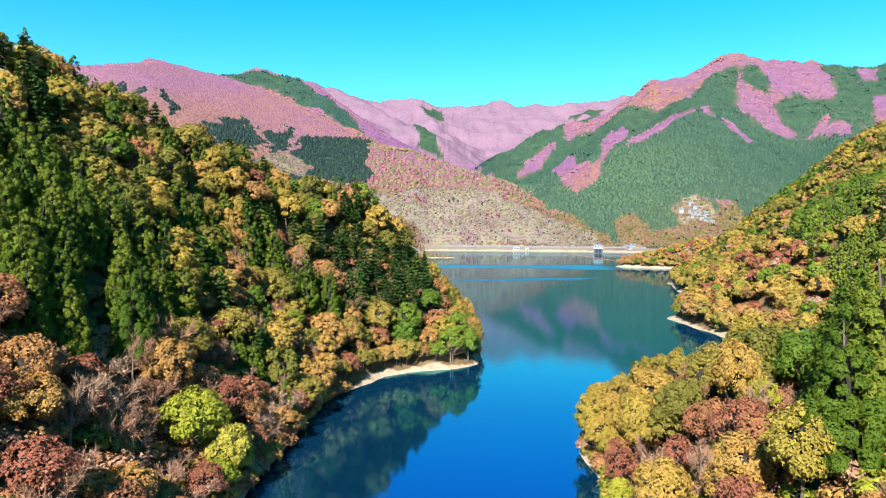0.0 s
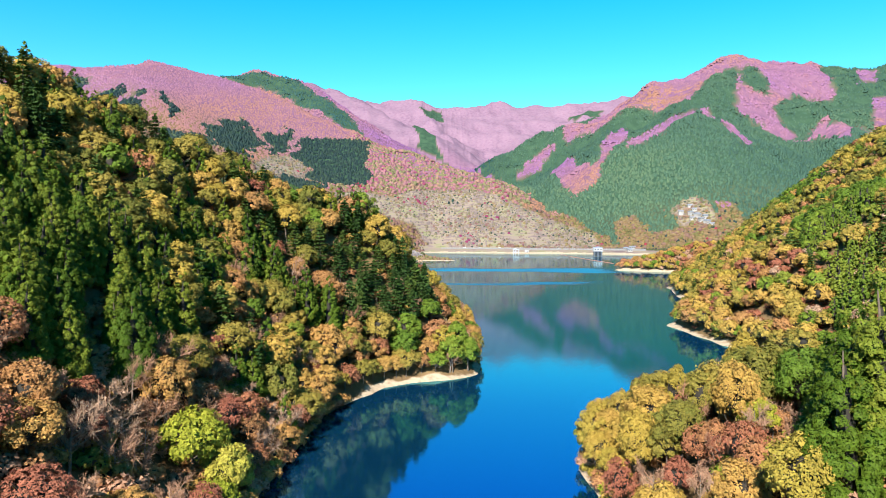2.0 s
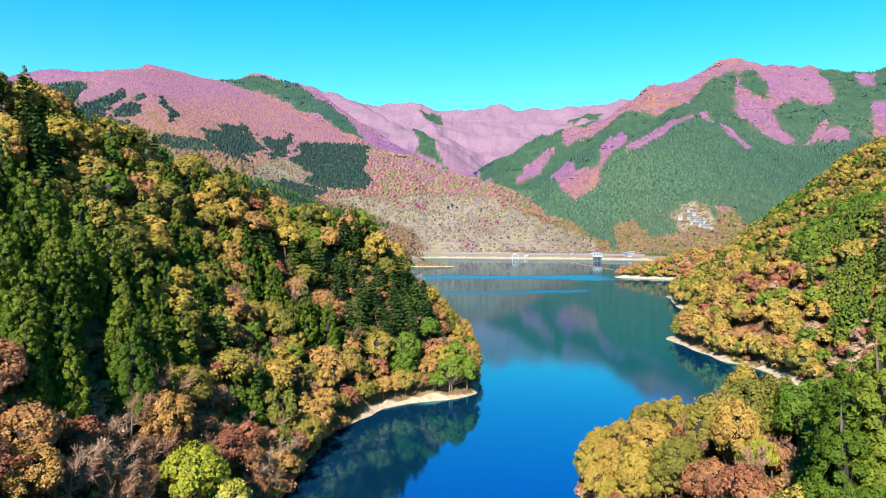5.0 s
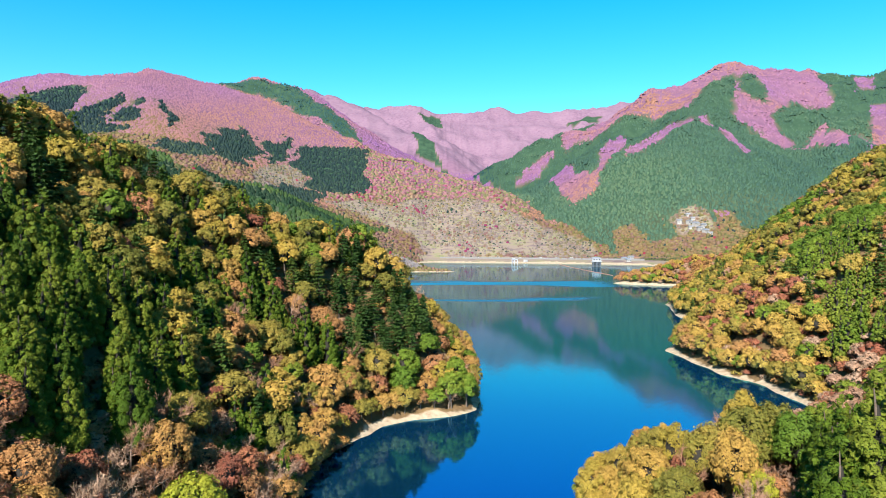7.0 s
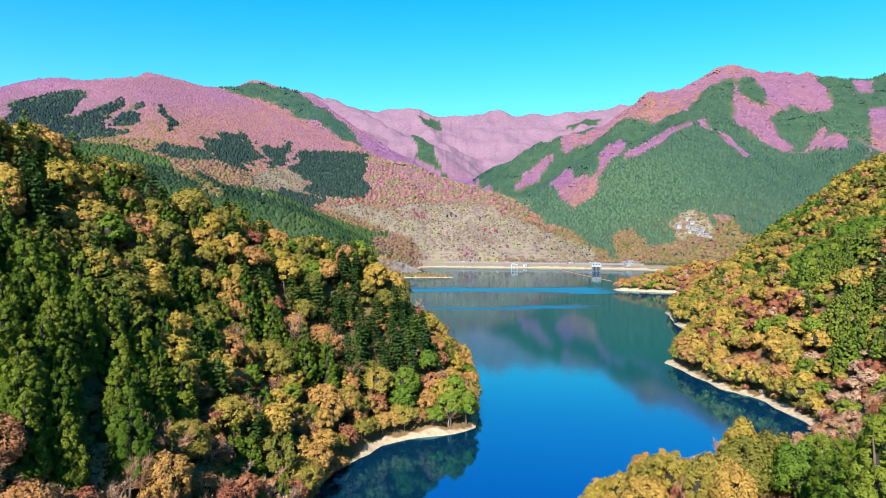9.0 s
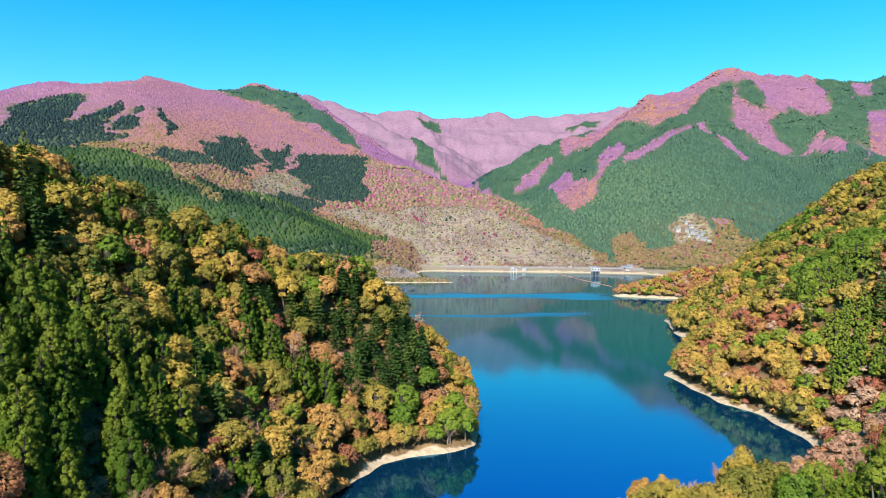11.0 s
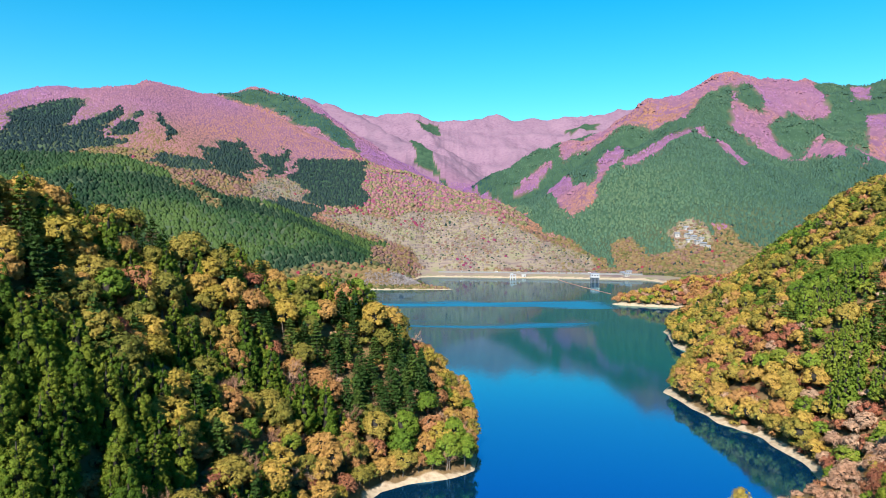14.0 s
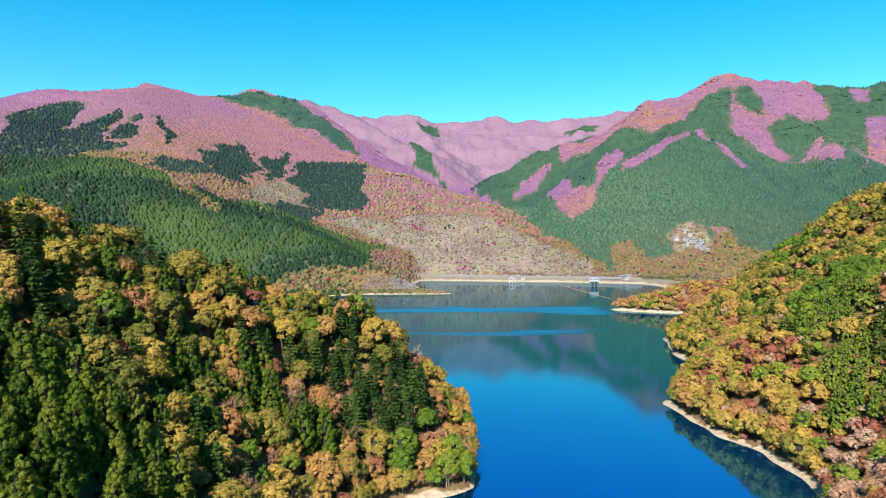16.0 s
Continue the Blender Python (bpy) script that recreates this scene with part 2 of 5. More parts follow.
def water_material():
    m, n, l, b = nodes_of("lake_water")
    pos = n.new("ShaderNodeNewGeometry").outputs["Position"]
    sep = n.new("ShaderNodeSeparateXYZ")
    l.new(pos, sep.inputs[0])
    # breezes ruffle long streaks of the far water
    stretch = n.new("ShaderNodeMapping")
    stretch.inputs["Scale"].default_value = (1.0, 3.2, 1.0)
    l.new(pos, stretch.inputs["Vector"])
    wave = maths(n, l, "MULTIPLY", maths(n, l, "SUBTRACT", noise_node(n, l, 160, 3, stretch.outputs[0]), 0.5), 150)
    here = maths(n, l, "ADD", sep.outputs[1], wave)
    streak = None
    for middle, half, east in ((610, 42, 170), (470, 22, 130)):
        off = maths(n, l, "ABSOLUTE", maths(n, l, "SUBTRACT", here, middle), 0)
        s = maths(n, l, "MULTIPLY", maths(n, l, "SUBTRACT", half, off), 0.035, True)
        s = maths(n, l, "MULTIPLY", s, maths(n, l, "MULTIPLY", maths(n, l, "SUBTRACT", east, sep.outputs[0]), 0.03, True))
        streak = s if streak is None else maths(n, l, "MAXIMUM", streak, s)
    ripple = n.new("ShaderNodeBump")
    ripple.inputs["Strength"].default_value, ripple.inputs["Distance"].default_value = 0.22, 0.04
    l.new(noise_node(n, l, 1.1, 3, pos), ripple.inputs["Height"])
    b.inputs["Base Color"].default_value = (0.0015, 0.022, 0.056, 1)
    b.inputs["Roughness"].default_value = 0.6
    b.inputs["Specular IOR Level"].default_value = 0.0
    shine = n.new("ShaderNodeBsdfGlossy")
    # mirror tint painted by viewing angle: deep blue looking down, near clear at low angles
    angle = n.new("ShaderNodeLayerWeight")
    mirror_tint = ramp(n, [(0.42, (0.06, 0.32, 1.0)), (0.62, (0.11, 0.43, 1.0)), (0.74, (0.22, 0.66, 0.92)), (0.82, (0.26, 0.95, 0.92)), (0.94, (0.80, 1.0, 1.0))])
    l.new(angle.outputs["Facing"], mirror_tint.inputs[0])
    # streaks get a tint too: the high sky they would mirror, painted in
    streak_tint = n.new("ShaderNodeMixRGB")
    streak_tint.inputs[2].default_value = (0.14, 0.80, 1.0, 1)
    l.new(streak, streak_tint.inputs[0])
    l.new(mirror_tint.outputs[0], streak_tint.inputs[1])
    l.new(streak_tint.outputs[0], shine.inputs["Color"])
    l.new(maths(n, l, "ADD", maths(n, l, "MULTIPLY", streak, 0.4), 0.05), shine.inputs["Roughness"])
    l.new(ripple.outputs[0], shine.inputs["Normal"])
    fresnel = n.new("ShaderNodeFresnel")
    fresnel.inputs["IOR"].default_value = 7.0
    mix = n.new("ShaderNodeMixShader")
    l.new(fresnel.outputs[0], mix.inputs[0])
    l.new(b.outputs[0], mix.inputs[1])
    l.new(shine.outputs[0], mix.inputs[2])
    l.new(mix.outputs[0], n["Material Output"].inputs["Surface"])
    return m


WATER = water_material()

# ---------------- the lie of the land ----------------
WEST_SHORE = [(-30, -200), (-30, -60), (-29, 60), (-27.7, 90), (-26.3, 115), (-25.7, 133), (-21, 148), (-14.4, 161), (-6, 166.5), (4, 170), (9.5, 174),
              (10, 184), (10.5, 205), (10, 250), (-12, 290), (-45, 330), (-110, 390), (-230, 470), (-330, 600), (-300, 720), (-139, 752),
              (-92, 778), (12, 780), (16, 790), (8, 800), (-15, 830), (-40, 900), (-30, 1020)]
EAST_SHORE = [(-10, 1030), (105, 998), (187, 981), (288, 942), (300, 900), (290, 760), (240, 680), (170, 625), (158, 610), (161, 600), (182, 585),
              (212, 571), (205, 530), (165, 470), (146, 430), (144, 415), (132, 373), (134, 343), (122, 320), (101, 285), (89.5, 262), (90.5, 250),
              (92.5, 218), (99, 203), (99, 176), (97, 166), (85, 152), (60, 137), (38, 125), (27, 116), (22.5, 106), (23.5, 94), (20.5, 80),
              (17, 60), (13, 30), (10, -60), (0, -160)]
LAKE = np.array(WEST_SHORE + EAST_SHORE, float)

# crest lines: points x, y, z; then the fall of the flanks
RIDGES = [
    ([(-300, 60, 150), (-150, 118, 86), (-90, 137, 66.5), (-54, 167, 59), (-24, 188, 44), (-3, 215, 28), (4, 238, 14)], 0.65),
    ([(-160, -150, 120), (-150, 118, 87)], 0.65),
    ([(460, 150, 170), (340, 280, 128), (252, 370, 92), (246, 405, 88), (259, 500, 66), (240, 600, 24), (195, 602, 8)], 0.5),
    ([(160, -150, 110), (130, 38, 50), (84, 98, 9), (45, 106, 6), (30, 104, 5)], 0.55),
    ([(48, 38, 26), (36, 58, 19)], 0.5),
    ([(130, 38, 50), (220, 170, 90), (340, 280, 128)], 0.5),
    # the wooded spur that ends in the spit
    ([(-760, 1080, 150), (-585, 1010, 172), (-507, 1030, 202), (-423, 1000, 172), (-331, 950, 112), (-175, 880, 88), (-90, 830, 55), (-34, 800, 24)], 0.5),
    # the broad western mountain and its long shoulder to the far shore
    ([(-1700, 1500, 330), (-1007, 1500, 372), (-850, 1560, 446), (-702, 1590, 459), (-610, 1590, 454), (-540, 1570, 424), (-471, 1560, 374), (-354, 1520, 330), (-255, 1500, 290), (-175, 1480, 246),
      (-100, 1450, 222), (0, 1400, 188), (87, 1340, 146), (230, 1240, 72), (285, 1130, 26)], 0.5),
    ([(-700, 1590, 455), (-560, 1300, 250), (-423, 1000, 172)], 0.55),
    ([(-471, 1560, 374), (-330, 1250, 200), (-230, 1050, 110)], 0.55),
    ([(-190, 1490, 250), (-100, 1250, 120), (-20, 1080, 30)], 0.5),
    # behind it
    ([(-1500, 2300, 520), (-733, 2230, 566), (-600, 2230, 562), (-494, 2230, 540), (-440, 2220, 505), (-275, 2150, 350), (-100, 2050, 200)], 0.6),
    ([(-1200, 3300, 780), (-640, 3100, 722), (-344, 3000, 620), (-130, 2800, 475), (36, 2600, 358), (160, 2450, 275)], 0.55),
    # the far range
    ([(-1900, 4300, 850), (-448, 4400, 905), (-211, 4400, 920), (-15, 4400, 868), (437, 4400, 873), (776, 4400, 852), (1002, 4400, 888), (1266, 4400, 912), (2600, 4300, 950)], 0.5),
    ([(-211, 4400, 910), (-30, 3700, 610), (120, 3100, 380)], 0.6),
    ([(437, 4400, 873), (420, 3800, 560), (330, 3300, 380)], 0.6),
    ([(1002, 4400, 888), (700, 3700, 590), (480, 3100, 400)], 0.6),
    # the eastern mountain
    ([(124, 1900, 215), (284, 2000, 308), (496, 2100, 424), (640, 2130, 474), (760, 2150, 540), (908, 2160, 598), (1010, 2160, 576), (1226, 2160, 588), (1450, 2160, 560), (2400, 2000, 500)], 0.55),
    ([(908, 2160, 600), (760, 1850, 460), (584, 1520, 312), (500, 1300, 170), (440, 1160, 62)], 0.62),
    ([(584, 1520, 312), (405, 1450, 228), (247, 1290, 112), (210, 1200, 60)], 0.62),
    ([(640, 2130, 474), (480, 1800, 330), (300, 1560, 190), (200, 1420, 110)], 0.62),
    ([(584, 1520, 312), (690, 1500, 246), (720, 1350, 172), (700, 1150, 90)], 0.62),
    ([(1010, 2160, 584), (980, 1800, 400), (900, 1450, 260), (820, 1150, 130), (620, 800, 80)], 0.62),
    ([(1450, 2160, 560), (1350, 1700, 430), (1150, 1300, 300), (900, 900, 180), (460, 150, 170)], 0.6),
    # hills that close the valley behind
    ([(-500, -500, 200), (0, -700, 220), (500, -500, 200)], 0.5),
]


def value_noise(x, y, seed):
    def lattice(i, j):
        n = np.sin(i * 127.1 + j * 311.7 + seed * 74.7) * 43758.5453
        return n - np.floor(n)
    i, j = np.floor(x), np.floor(y)
    u, v = x - i, y - j
    u, v = u * u * (3 - 2 * u), v * v * (3 - 2 * v)
    return ((lattice(i, j) * (1 - u) + lattice(i + 1, j) * u) * (1 - v) + (lattice(i, j + 1) * (1 - u) + lattice(i + 1, j + 1) * u) * v) * 2 - 1


def fbm(x, y, size, octaves=4, seed=0, ridged=False):
    total, amp = 0, 1.0
    for o in range(octaves):
        n = value_noise(x / size + 17.3 * o, y / size - 9.1 * o, seed + o)
        total = total + amp * ((1 - 2 * np.abs(n)) if ridged else n)
        size, amp = size / 2.03, amp * 0.5
    return total


def shore_distance(x, y):
    """Metres to the waterline: above nought on land, below on the lake."""
    near = np.full(x.shape, 1e9)
    inside = np.zeros(x.shape, bool)
    for (ax, ay), (bx, by) in zip(LAKE, np.roll(LAKE, -1, 0)):
        dx, dy = bx - ax, by - ay
        s = np.clip(((x - ax) * dx + (y - ay) * dy) / (dx * dx + dy * dy), 0, 1)
        near = np.minimum(near, np.hypot(x - ax - s * dx, y - ay - s * dy))
        cross = (ay > y) != (by > y)
        if by != ay:
            inside ^= cross & (x < ax + (y - ay) / (by - ay) * dx)
    return np.where(inside, -near, near)


def crest_height(x, y):
    best = np.full(x.shape, 5.0)
    for line, fall in RIDGES:
        top = np.full(x.shape, -1e9)
        for (ax, ay, az), (bx, by, bz) in zip(line, line[1:]):
            dx, dy = bx - ax, by - ay
            s = np.clip(((x - ax) * dx + (y - ay) * dy) / (dx * dx + dy * dy), 0, 1)
            d = np.hypot(x - ax - s * dx, y - ay - s * dy)
            top = np.maximum(top, az + s * (bz - az) - fall * (np.sqrt(d * d + 64) - 8))
        h = np.clip(0.5 + (best - top) / 24, 0, 1)
        best = best * h + top * (1 - h) + 12 * h * (1 - h)
    return best


def blend(a, b, v):
    t = np.clip((v - a) / (b - a), 0, 1)
    return t * t * (3 - 2 * t)


def height(x, y):
    x, y = np.asarray(x, float), np.asarray(y, float)
    d = shore_distance(x, y)
    d = d + fbm(x, y, 14, 3, 5) * 1.1 * blend(0, 60, np.hypot(x, y) - 40)
    near = 1 - blend(350, 600, y)
    steep = np.where(x < 15, 1.12, 0.85) * near + 0.5 * (1 - near)
    # a pale bank first, then the slope; the far shore has a level bench
    bench = 1.2 + 2.2 * blend(138, 155, y) + 34 * blend(880, 930, y) * blend(-60, -10, x) + 22 * blend(700, 740, y) * (1 - blend(800, 830, y)) * blend(-200, -120, x) * (1 - blend(30, 60, x))
    bank = np.minimum(d, bench) * np.where(bench > 8, 0.19, 0.42)
    rise = np.maximum(d - bench, 0) * steep
    shore = np.where(d > 0, bank + rise, np.maximum(d * 0.5, -14))
    top = crest_height(x, y)
    far = blend(1050, 1650, y)
    rough = (fbm(x, y, 260, 5, 11, True) * 22 - 18) * far + fbm(x, y, 40, 4, 3) * (2.0 + 1.5 * far) - 6 * blend(700, 900, y)
    top = np.maximum(top + rough * blend(5, 60, top), 2.0)
    k = 6.0
    h = np.clip(0.5 + (top - shore) / (2 * k), 0, 1)
    land = top * (1 - h) + shore * h - k * h * (1 - h) * blend(2, 25, shore)
    return np.where(d > 0, np.minimum(land, np.maximum(shore, 0.02)), shore)

# ---------------- mesh helpers ----------------
def mesh_of(name, verts, faces, material, smooth=False, tone=None, inner=None):
    me = bpy.data.meshes.new(name)
    verts = np.asarray(verts, np.float32)
    faces = np.asarray(faces, np.int32)
    k = faces.shape[1]
    me.vertices.add(len(verts))
    me.vertices.foreach_set("co", verts.ravel())
    me.loops.add(faces.size)
    me.loops.foreach_set("vertex_index", faces.ravel())
    me.polygons.add(len(faces))
    me.polygons.foreach_set("loop_start", np.arange(0, faces.size, k, dtype=np.int32))
    me.polygons.foreach_set("loop_total", np.full(len(faces), k, np.int32))
    if smooth:
        me.polygons.foreach_set("use_smooth", np.ones(len(faces), bool))
    if tone is not None:
        me.attributes.new("tone", "FLOAT", "POINT").data.foreach_set("value", np.asarray(tone, np.float32))
    me.update(calc_edges=True)
    me.validate()
    me.materials.append(material)
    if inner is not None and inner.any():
        me.materials.append(CROWN_SHADE)
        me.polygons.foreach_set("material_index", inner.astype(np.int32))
    return me


def part(name, me, parent, label=""):
    ob = new(name, me)
    ob.parent = parent
    return tagged(ob, label)


def join(pieces):
    """Joins (verts, triangles) pairs. The inner cores, painted dark as shade, go last."""
    pieces = [p for p in pieces if len(p) == 2] + [p for p in pieces if len(p) == 3]
    vs, fs, at = [], [], 0
    for v, f, *_ in pieces:
        vs.append(v)
        fs.append(np.asarray(f) + at)
        at += len(v)
    return np.concatenate(vs), np.concatenate(fs)


# ---------------- ground and water ----------------
def spaced(stops):
    """Coordinates from stop to stop: (from, to, step)."""
    return np.concatenate([np.arange(a, b, s) for a, b, s in stops] + [[stops[-1][1]]])


gx = spaced([(-3400, -1400, 80), (-1400, -420, 22), (-420, -140, 9), (-140, 120, 3), (120, 300, 6), (300, 520, 10), (520, 1500, 22), (1500, 3400, 80)])
gy = spaced([(-900, -100, 50), (-100, 40, 10), (40, 270, 3), (270, 480, 5), (480, 740, 8), (740, 1060, 6), (1060, 1400, 12), (1400, 2500, 24), (2500, 4900, 32)])
GX, GY = np.meshgrid(gx, gy)
GZ = height(GX, GY)
nx, ny = len(gx), len(gy)
ii = (np.arange(ny - 1)[:, None] * nx + np.arange(nx - 1)[None, :]).ravel()
ground_mesh = mesh_of("ground", np.stack([GX.ravel(), GY.ravel(), GZ.ravel()], 1), np.stack([ii, ii + 1, ii + nx + 1, ii + nx], 1), FLOOR, True)


def slope_away(x, y):
    """How much the ground rises going out from the lake's southern arm."""
    r = np.maximum(np.hypot(x, y), 1)
    e = 6.0
    return (height(x + x / r * e, y + y / r * e) - height(x - x / r * e, y - y / r * e)) / (2 * e)




# stands of woodland on the plan, as outlines
OLD_CONIFER = [[(-823, 1157), (-778, 1200), (-830, 1284), (-829, 1320), (-797, 1362), (-748, 1374), (-716, 1350), (-712, 1296), (-674, 1218), (-655, 1224), (-653, 1284), (-640, 1350), (-617, 1302), (-615, 1236), (-604, 1193),
                (-578, 1161), (-545, 1149), (-522, 1141), (-541, 1121), (-585, 1113), (-601, 1085), (-1100, 1085), (-1100, 1157)],
               [(-592, 1278), (-604, 1314), (-588, 1320), (-572, 1290), (-578, 1266)], [(-580, 1173), (-595, 1224), (-595, 1272), (-573, 1254), (-533, 1189), (-535, 1169), (-561, 1169)],
               [(-571, 1356), (-543, 1314), (-491, 1236), (-474, 1165), (-508, 1230), (-543, 1284)]]
SHELF_CONIFER = [[(-478, 1118), (-413, 1146), (-382, 1078), (-398, 1078), (-432, 1054), (-451, 1070)], [(-439, 1242), (-416, 1386), (-383, 1302), (-376, 1356), (-351, 1254), (-323, 1118), (-352, 1098), (-382, 1086)],
                 [(-352, 1356), (-330, 1434), (-315, 1320), (-301, 1230), (-310, 1194), (-336, 1266)],
                 [(-297, 1338), (-277, 1398), (-232, 1422), (-178, 1458), (-159, 1476), (-151, 1368), (-168, 1314), (-140, 1302), (-130, 1248), (-187, 1190), (-236, 1154), (-250, 1242), (-280, 1260)],
                 [(-293, 1002), (-245, 1134), (-212, 1174), (-207, 1058), (-241, 994), (-312, 1006)]]
BACK_CONIFER = [[(-758, 2232), (-627, 2200), (-489, 2240), (-409, 2160), (-297, 2082), (-230, 1968), (-294, 1944), (-415, 2052), (-557, 2130), (-676, 2106)],
                [(-206, 3882), (-16, 2598), (124, 1998), (105, 1956), (27, 2490), (-93, 2580)], [(-149, 4146), (-8, 4230), (9, 3906), (-74, 3912)], [(798, 4194), (1002, 4224), (983, 4098), (790, 3972)]]
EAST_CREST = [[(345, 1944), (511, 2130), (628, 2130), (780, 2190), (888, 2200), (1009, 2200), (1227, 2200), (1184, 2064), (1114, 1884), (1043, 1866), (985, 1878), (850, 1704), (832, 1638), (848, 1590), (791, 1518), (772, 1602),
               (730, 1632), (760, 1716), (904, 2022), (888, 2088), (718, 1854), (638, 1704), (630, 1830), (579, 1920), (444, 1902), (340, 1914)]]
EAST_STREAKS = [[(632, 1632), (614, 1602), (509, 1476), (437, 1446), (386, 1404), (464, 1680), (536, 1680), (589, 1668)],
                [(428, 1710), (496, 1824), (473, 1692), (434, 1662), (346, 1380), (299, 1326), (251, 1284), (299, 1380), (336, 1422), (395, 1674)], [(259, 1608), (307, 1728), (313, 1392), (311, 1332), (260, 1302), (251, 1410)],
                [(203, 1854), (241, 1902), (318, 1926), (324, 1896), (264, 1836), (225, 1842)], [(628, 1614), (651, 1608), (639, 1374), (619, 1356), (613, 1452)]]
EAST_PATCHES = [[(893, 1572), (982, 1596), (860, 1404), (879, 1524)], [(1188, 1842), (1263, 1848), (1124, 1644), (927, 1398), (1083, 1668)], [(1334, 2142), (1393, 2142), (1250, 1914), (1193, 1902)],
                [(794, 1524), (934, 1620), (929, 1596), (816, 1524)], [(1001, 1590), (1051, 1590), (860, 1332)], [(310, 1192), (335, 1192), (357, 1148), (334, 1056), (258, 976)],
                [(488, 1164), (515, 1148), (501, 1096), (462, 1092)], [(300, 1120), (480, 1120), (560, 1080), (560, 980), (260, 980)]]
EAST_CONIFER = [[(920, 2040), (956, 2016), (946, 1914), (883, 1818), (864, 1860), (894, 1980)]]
SPUR_AUTUMN = [[(-430, 1048), (-404, 1060), (-358, 988), (-316, 952), (-311, 928), (-326, 928), (-357, 968), (-397, 996)], [(-113, 1060), (-75, 1100), (-35, 1088), (-22, 1040), (-70, 800), (-95, 836)],
               [(-188, 792), (-152, 820), (-98, 836), (-60, 816), (-60, 770), (-189, 768)]]
OPEN = [[(-312, 1090), (-317, 1194), (-289, 1242), (-255, 1248), (-240, 1162), (-260, 1114), (-268, 998), (-290, 1022)],
        [(-204, 1132), (-141, 1206), (-79, 1206), (-19, 1278), (58, 1284), (130, 1236), (190, 1212), (258, 1144), (254, 1060), (-16, 1050), (-39, 1096), (-84, 1124), (-153, 1136)],
        [(408, 1172), (445, 1184), (474, 1164), (463, 1104), (397, 1120)]]


def stands(x, y, outlines, rough=1.0):
    """Which places lie in the outlined stands, whose edges are uneven."""
    x, y = x + rough * (fbm(x, y, 55, 3, 41) * 7 + fbm(x, y, 16, 2, 43) * 4), y + rough * fbm(x, y, 60, 3, 45) * 9
    m = np.zeros(x.shape, bool)
    for line in outlines:
        q = np.zeros(x.shape, bool)
        for (ax, ay), (bx, by) in zip(line, line[1:] + line[:1]):
            if ay != by:
                q ^= ((ay > y) != (by > y)) & (x < ax + (y - ay) / (by - ay) * (bx - ax))
        m |= q
    return m


def on_spur(x, y):
    """The low wooded spur that ends in the spit."""
    return (x < -80 + 12 * fbm(x, y, 40, 2, 27)) & (y < np.interp(x, [-760, -560, -330, -200, -90], [1085, 1085, 990, 1050, 1105]))


def wood_kind(x, y):
    """0 leafless or autumn wood, 1 conifer plantation, 2 open grass and scrub."""
    k = np.zeros(x.shape, int)
    edge = np.interp(y, [1050, 1148, 1206, 1236, 1296, 1420, 1840, 1960, 2450], [285, 272, 236, 210, 185, 190, 178, 110, 130]) + fbm(x, y, 60, 3, 7) * 14
    k[(x > edge) & (y > 1090) & (y < 2330)] = 1
    k[on_spur(x, y)] = 1
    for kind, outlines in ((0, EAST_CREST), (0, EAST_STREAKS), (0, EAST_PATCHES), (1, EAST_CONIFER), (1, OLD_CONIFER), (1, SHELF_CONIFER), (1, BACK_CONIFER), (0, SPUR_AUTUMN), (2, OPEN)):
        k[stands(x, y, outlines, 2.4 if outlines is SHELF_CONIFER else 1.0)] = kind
    return k


cover = np.zeros((GX.size, 4), np.float32)
# alpha fades the far ground over to the haze-painted colour
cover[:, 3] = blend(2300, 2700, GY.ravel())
kind_at = wood_kind(GX.ravel(), GY.ravel())
far_ground = blend(1000, 1250, GY.ravel())
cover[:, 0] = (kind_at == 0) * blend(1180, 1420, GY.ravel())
cover[:, 1] = (kind_at == 1) * np.maximum(far_ground, 0.85 * (GY.ravel() > 600))
cover[:, 2] = (kind_at == 2) | ((GY.ravel() > 880) & (GX.ravel() > -40) & (GY.ravel() < 1100) & (shore_distance(GX.ravel(), GY.ravel()) < 46))
cover[:, 0] *= 1 - cover[:, 2]
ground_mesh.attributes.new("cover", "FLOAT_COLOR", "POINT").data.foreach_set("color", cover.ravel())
dist = shore_distance(GX.ravel(), GY.ravel())
px, py = GX.ravel(), GY.ravel()
# how wide the bare bank lies: a beach at the western point and below the eastern slope, hardly any elsewhere
wide = -1.5 + 2.3 * (px < 14) * blend(146, 158, py) * (1 - blend(182, 200, py)) + 3.0 * (px > 60) * blend(150, 165, py) * (1 - blend(268, 300, py)) + 2.6 * (px > 60) * (py > 300) + 3.2 * (py > 560) + 5.0 * (py > 900) + 2.0 * (px < 40) * (py > 740) * (py < 850)
wide = wide * (1 + 0.35 * fbm(px, py, 9, 2, 71))
ground_mesh.attributes.new("bank", "FLOAT", "POINT").data.foreach_set("value", np.clip(1.0 - (dist - wide) / 1.6, 0, 1).astype(np.float32))
tagged(new("ground", ground_mesh), "steep wooded hillsides and mountains round the lake, with a pale bare bank", "ground", kind="structure")

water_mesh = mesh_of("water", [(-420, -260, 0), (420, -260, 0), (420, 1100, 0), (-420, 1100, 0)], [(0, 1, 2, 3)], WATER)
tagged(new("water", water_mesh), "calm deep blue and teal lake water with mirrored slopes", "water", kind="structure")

# ---------------- trees ----------------
ICO_V = np.array([(0, 0, 1), (0.894, 0, 0.447), (0.276, 0.851, 0.447), (-0.724, 0.526, 0.447), (-0.724, -0.526, 0.447), (0.276, -0.851, 0.447),
                  (0.724, 0.526, -0.447), (-0.276, 0.851, -0.447), (-0.894, 0, -0.447), (-0.276, -0.851, -0.447), (0.724, -0.526, -0.447), (0, 0, -1)])
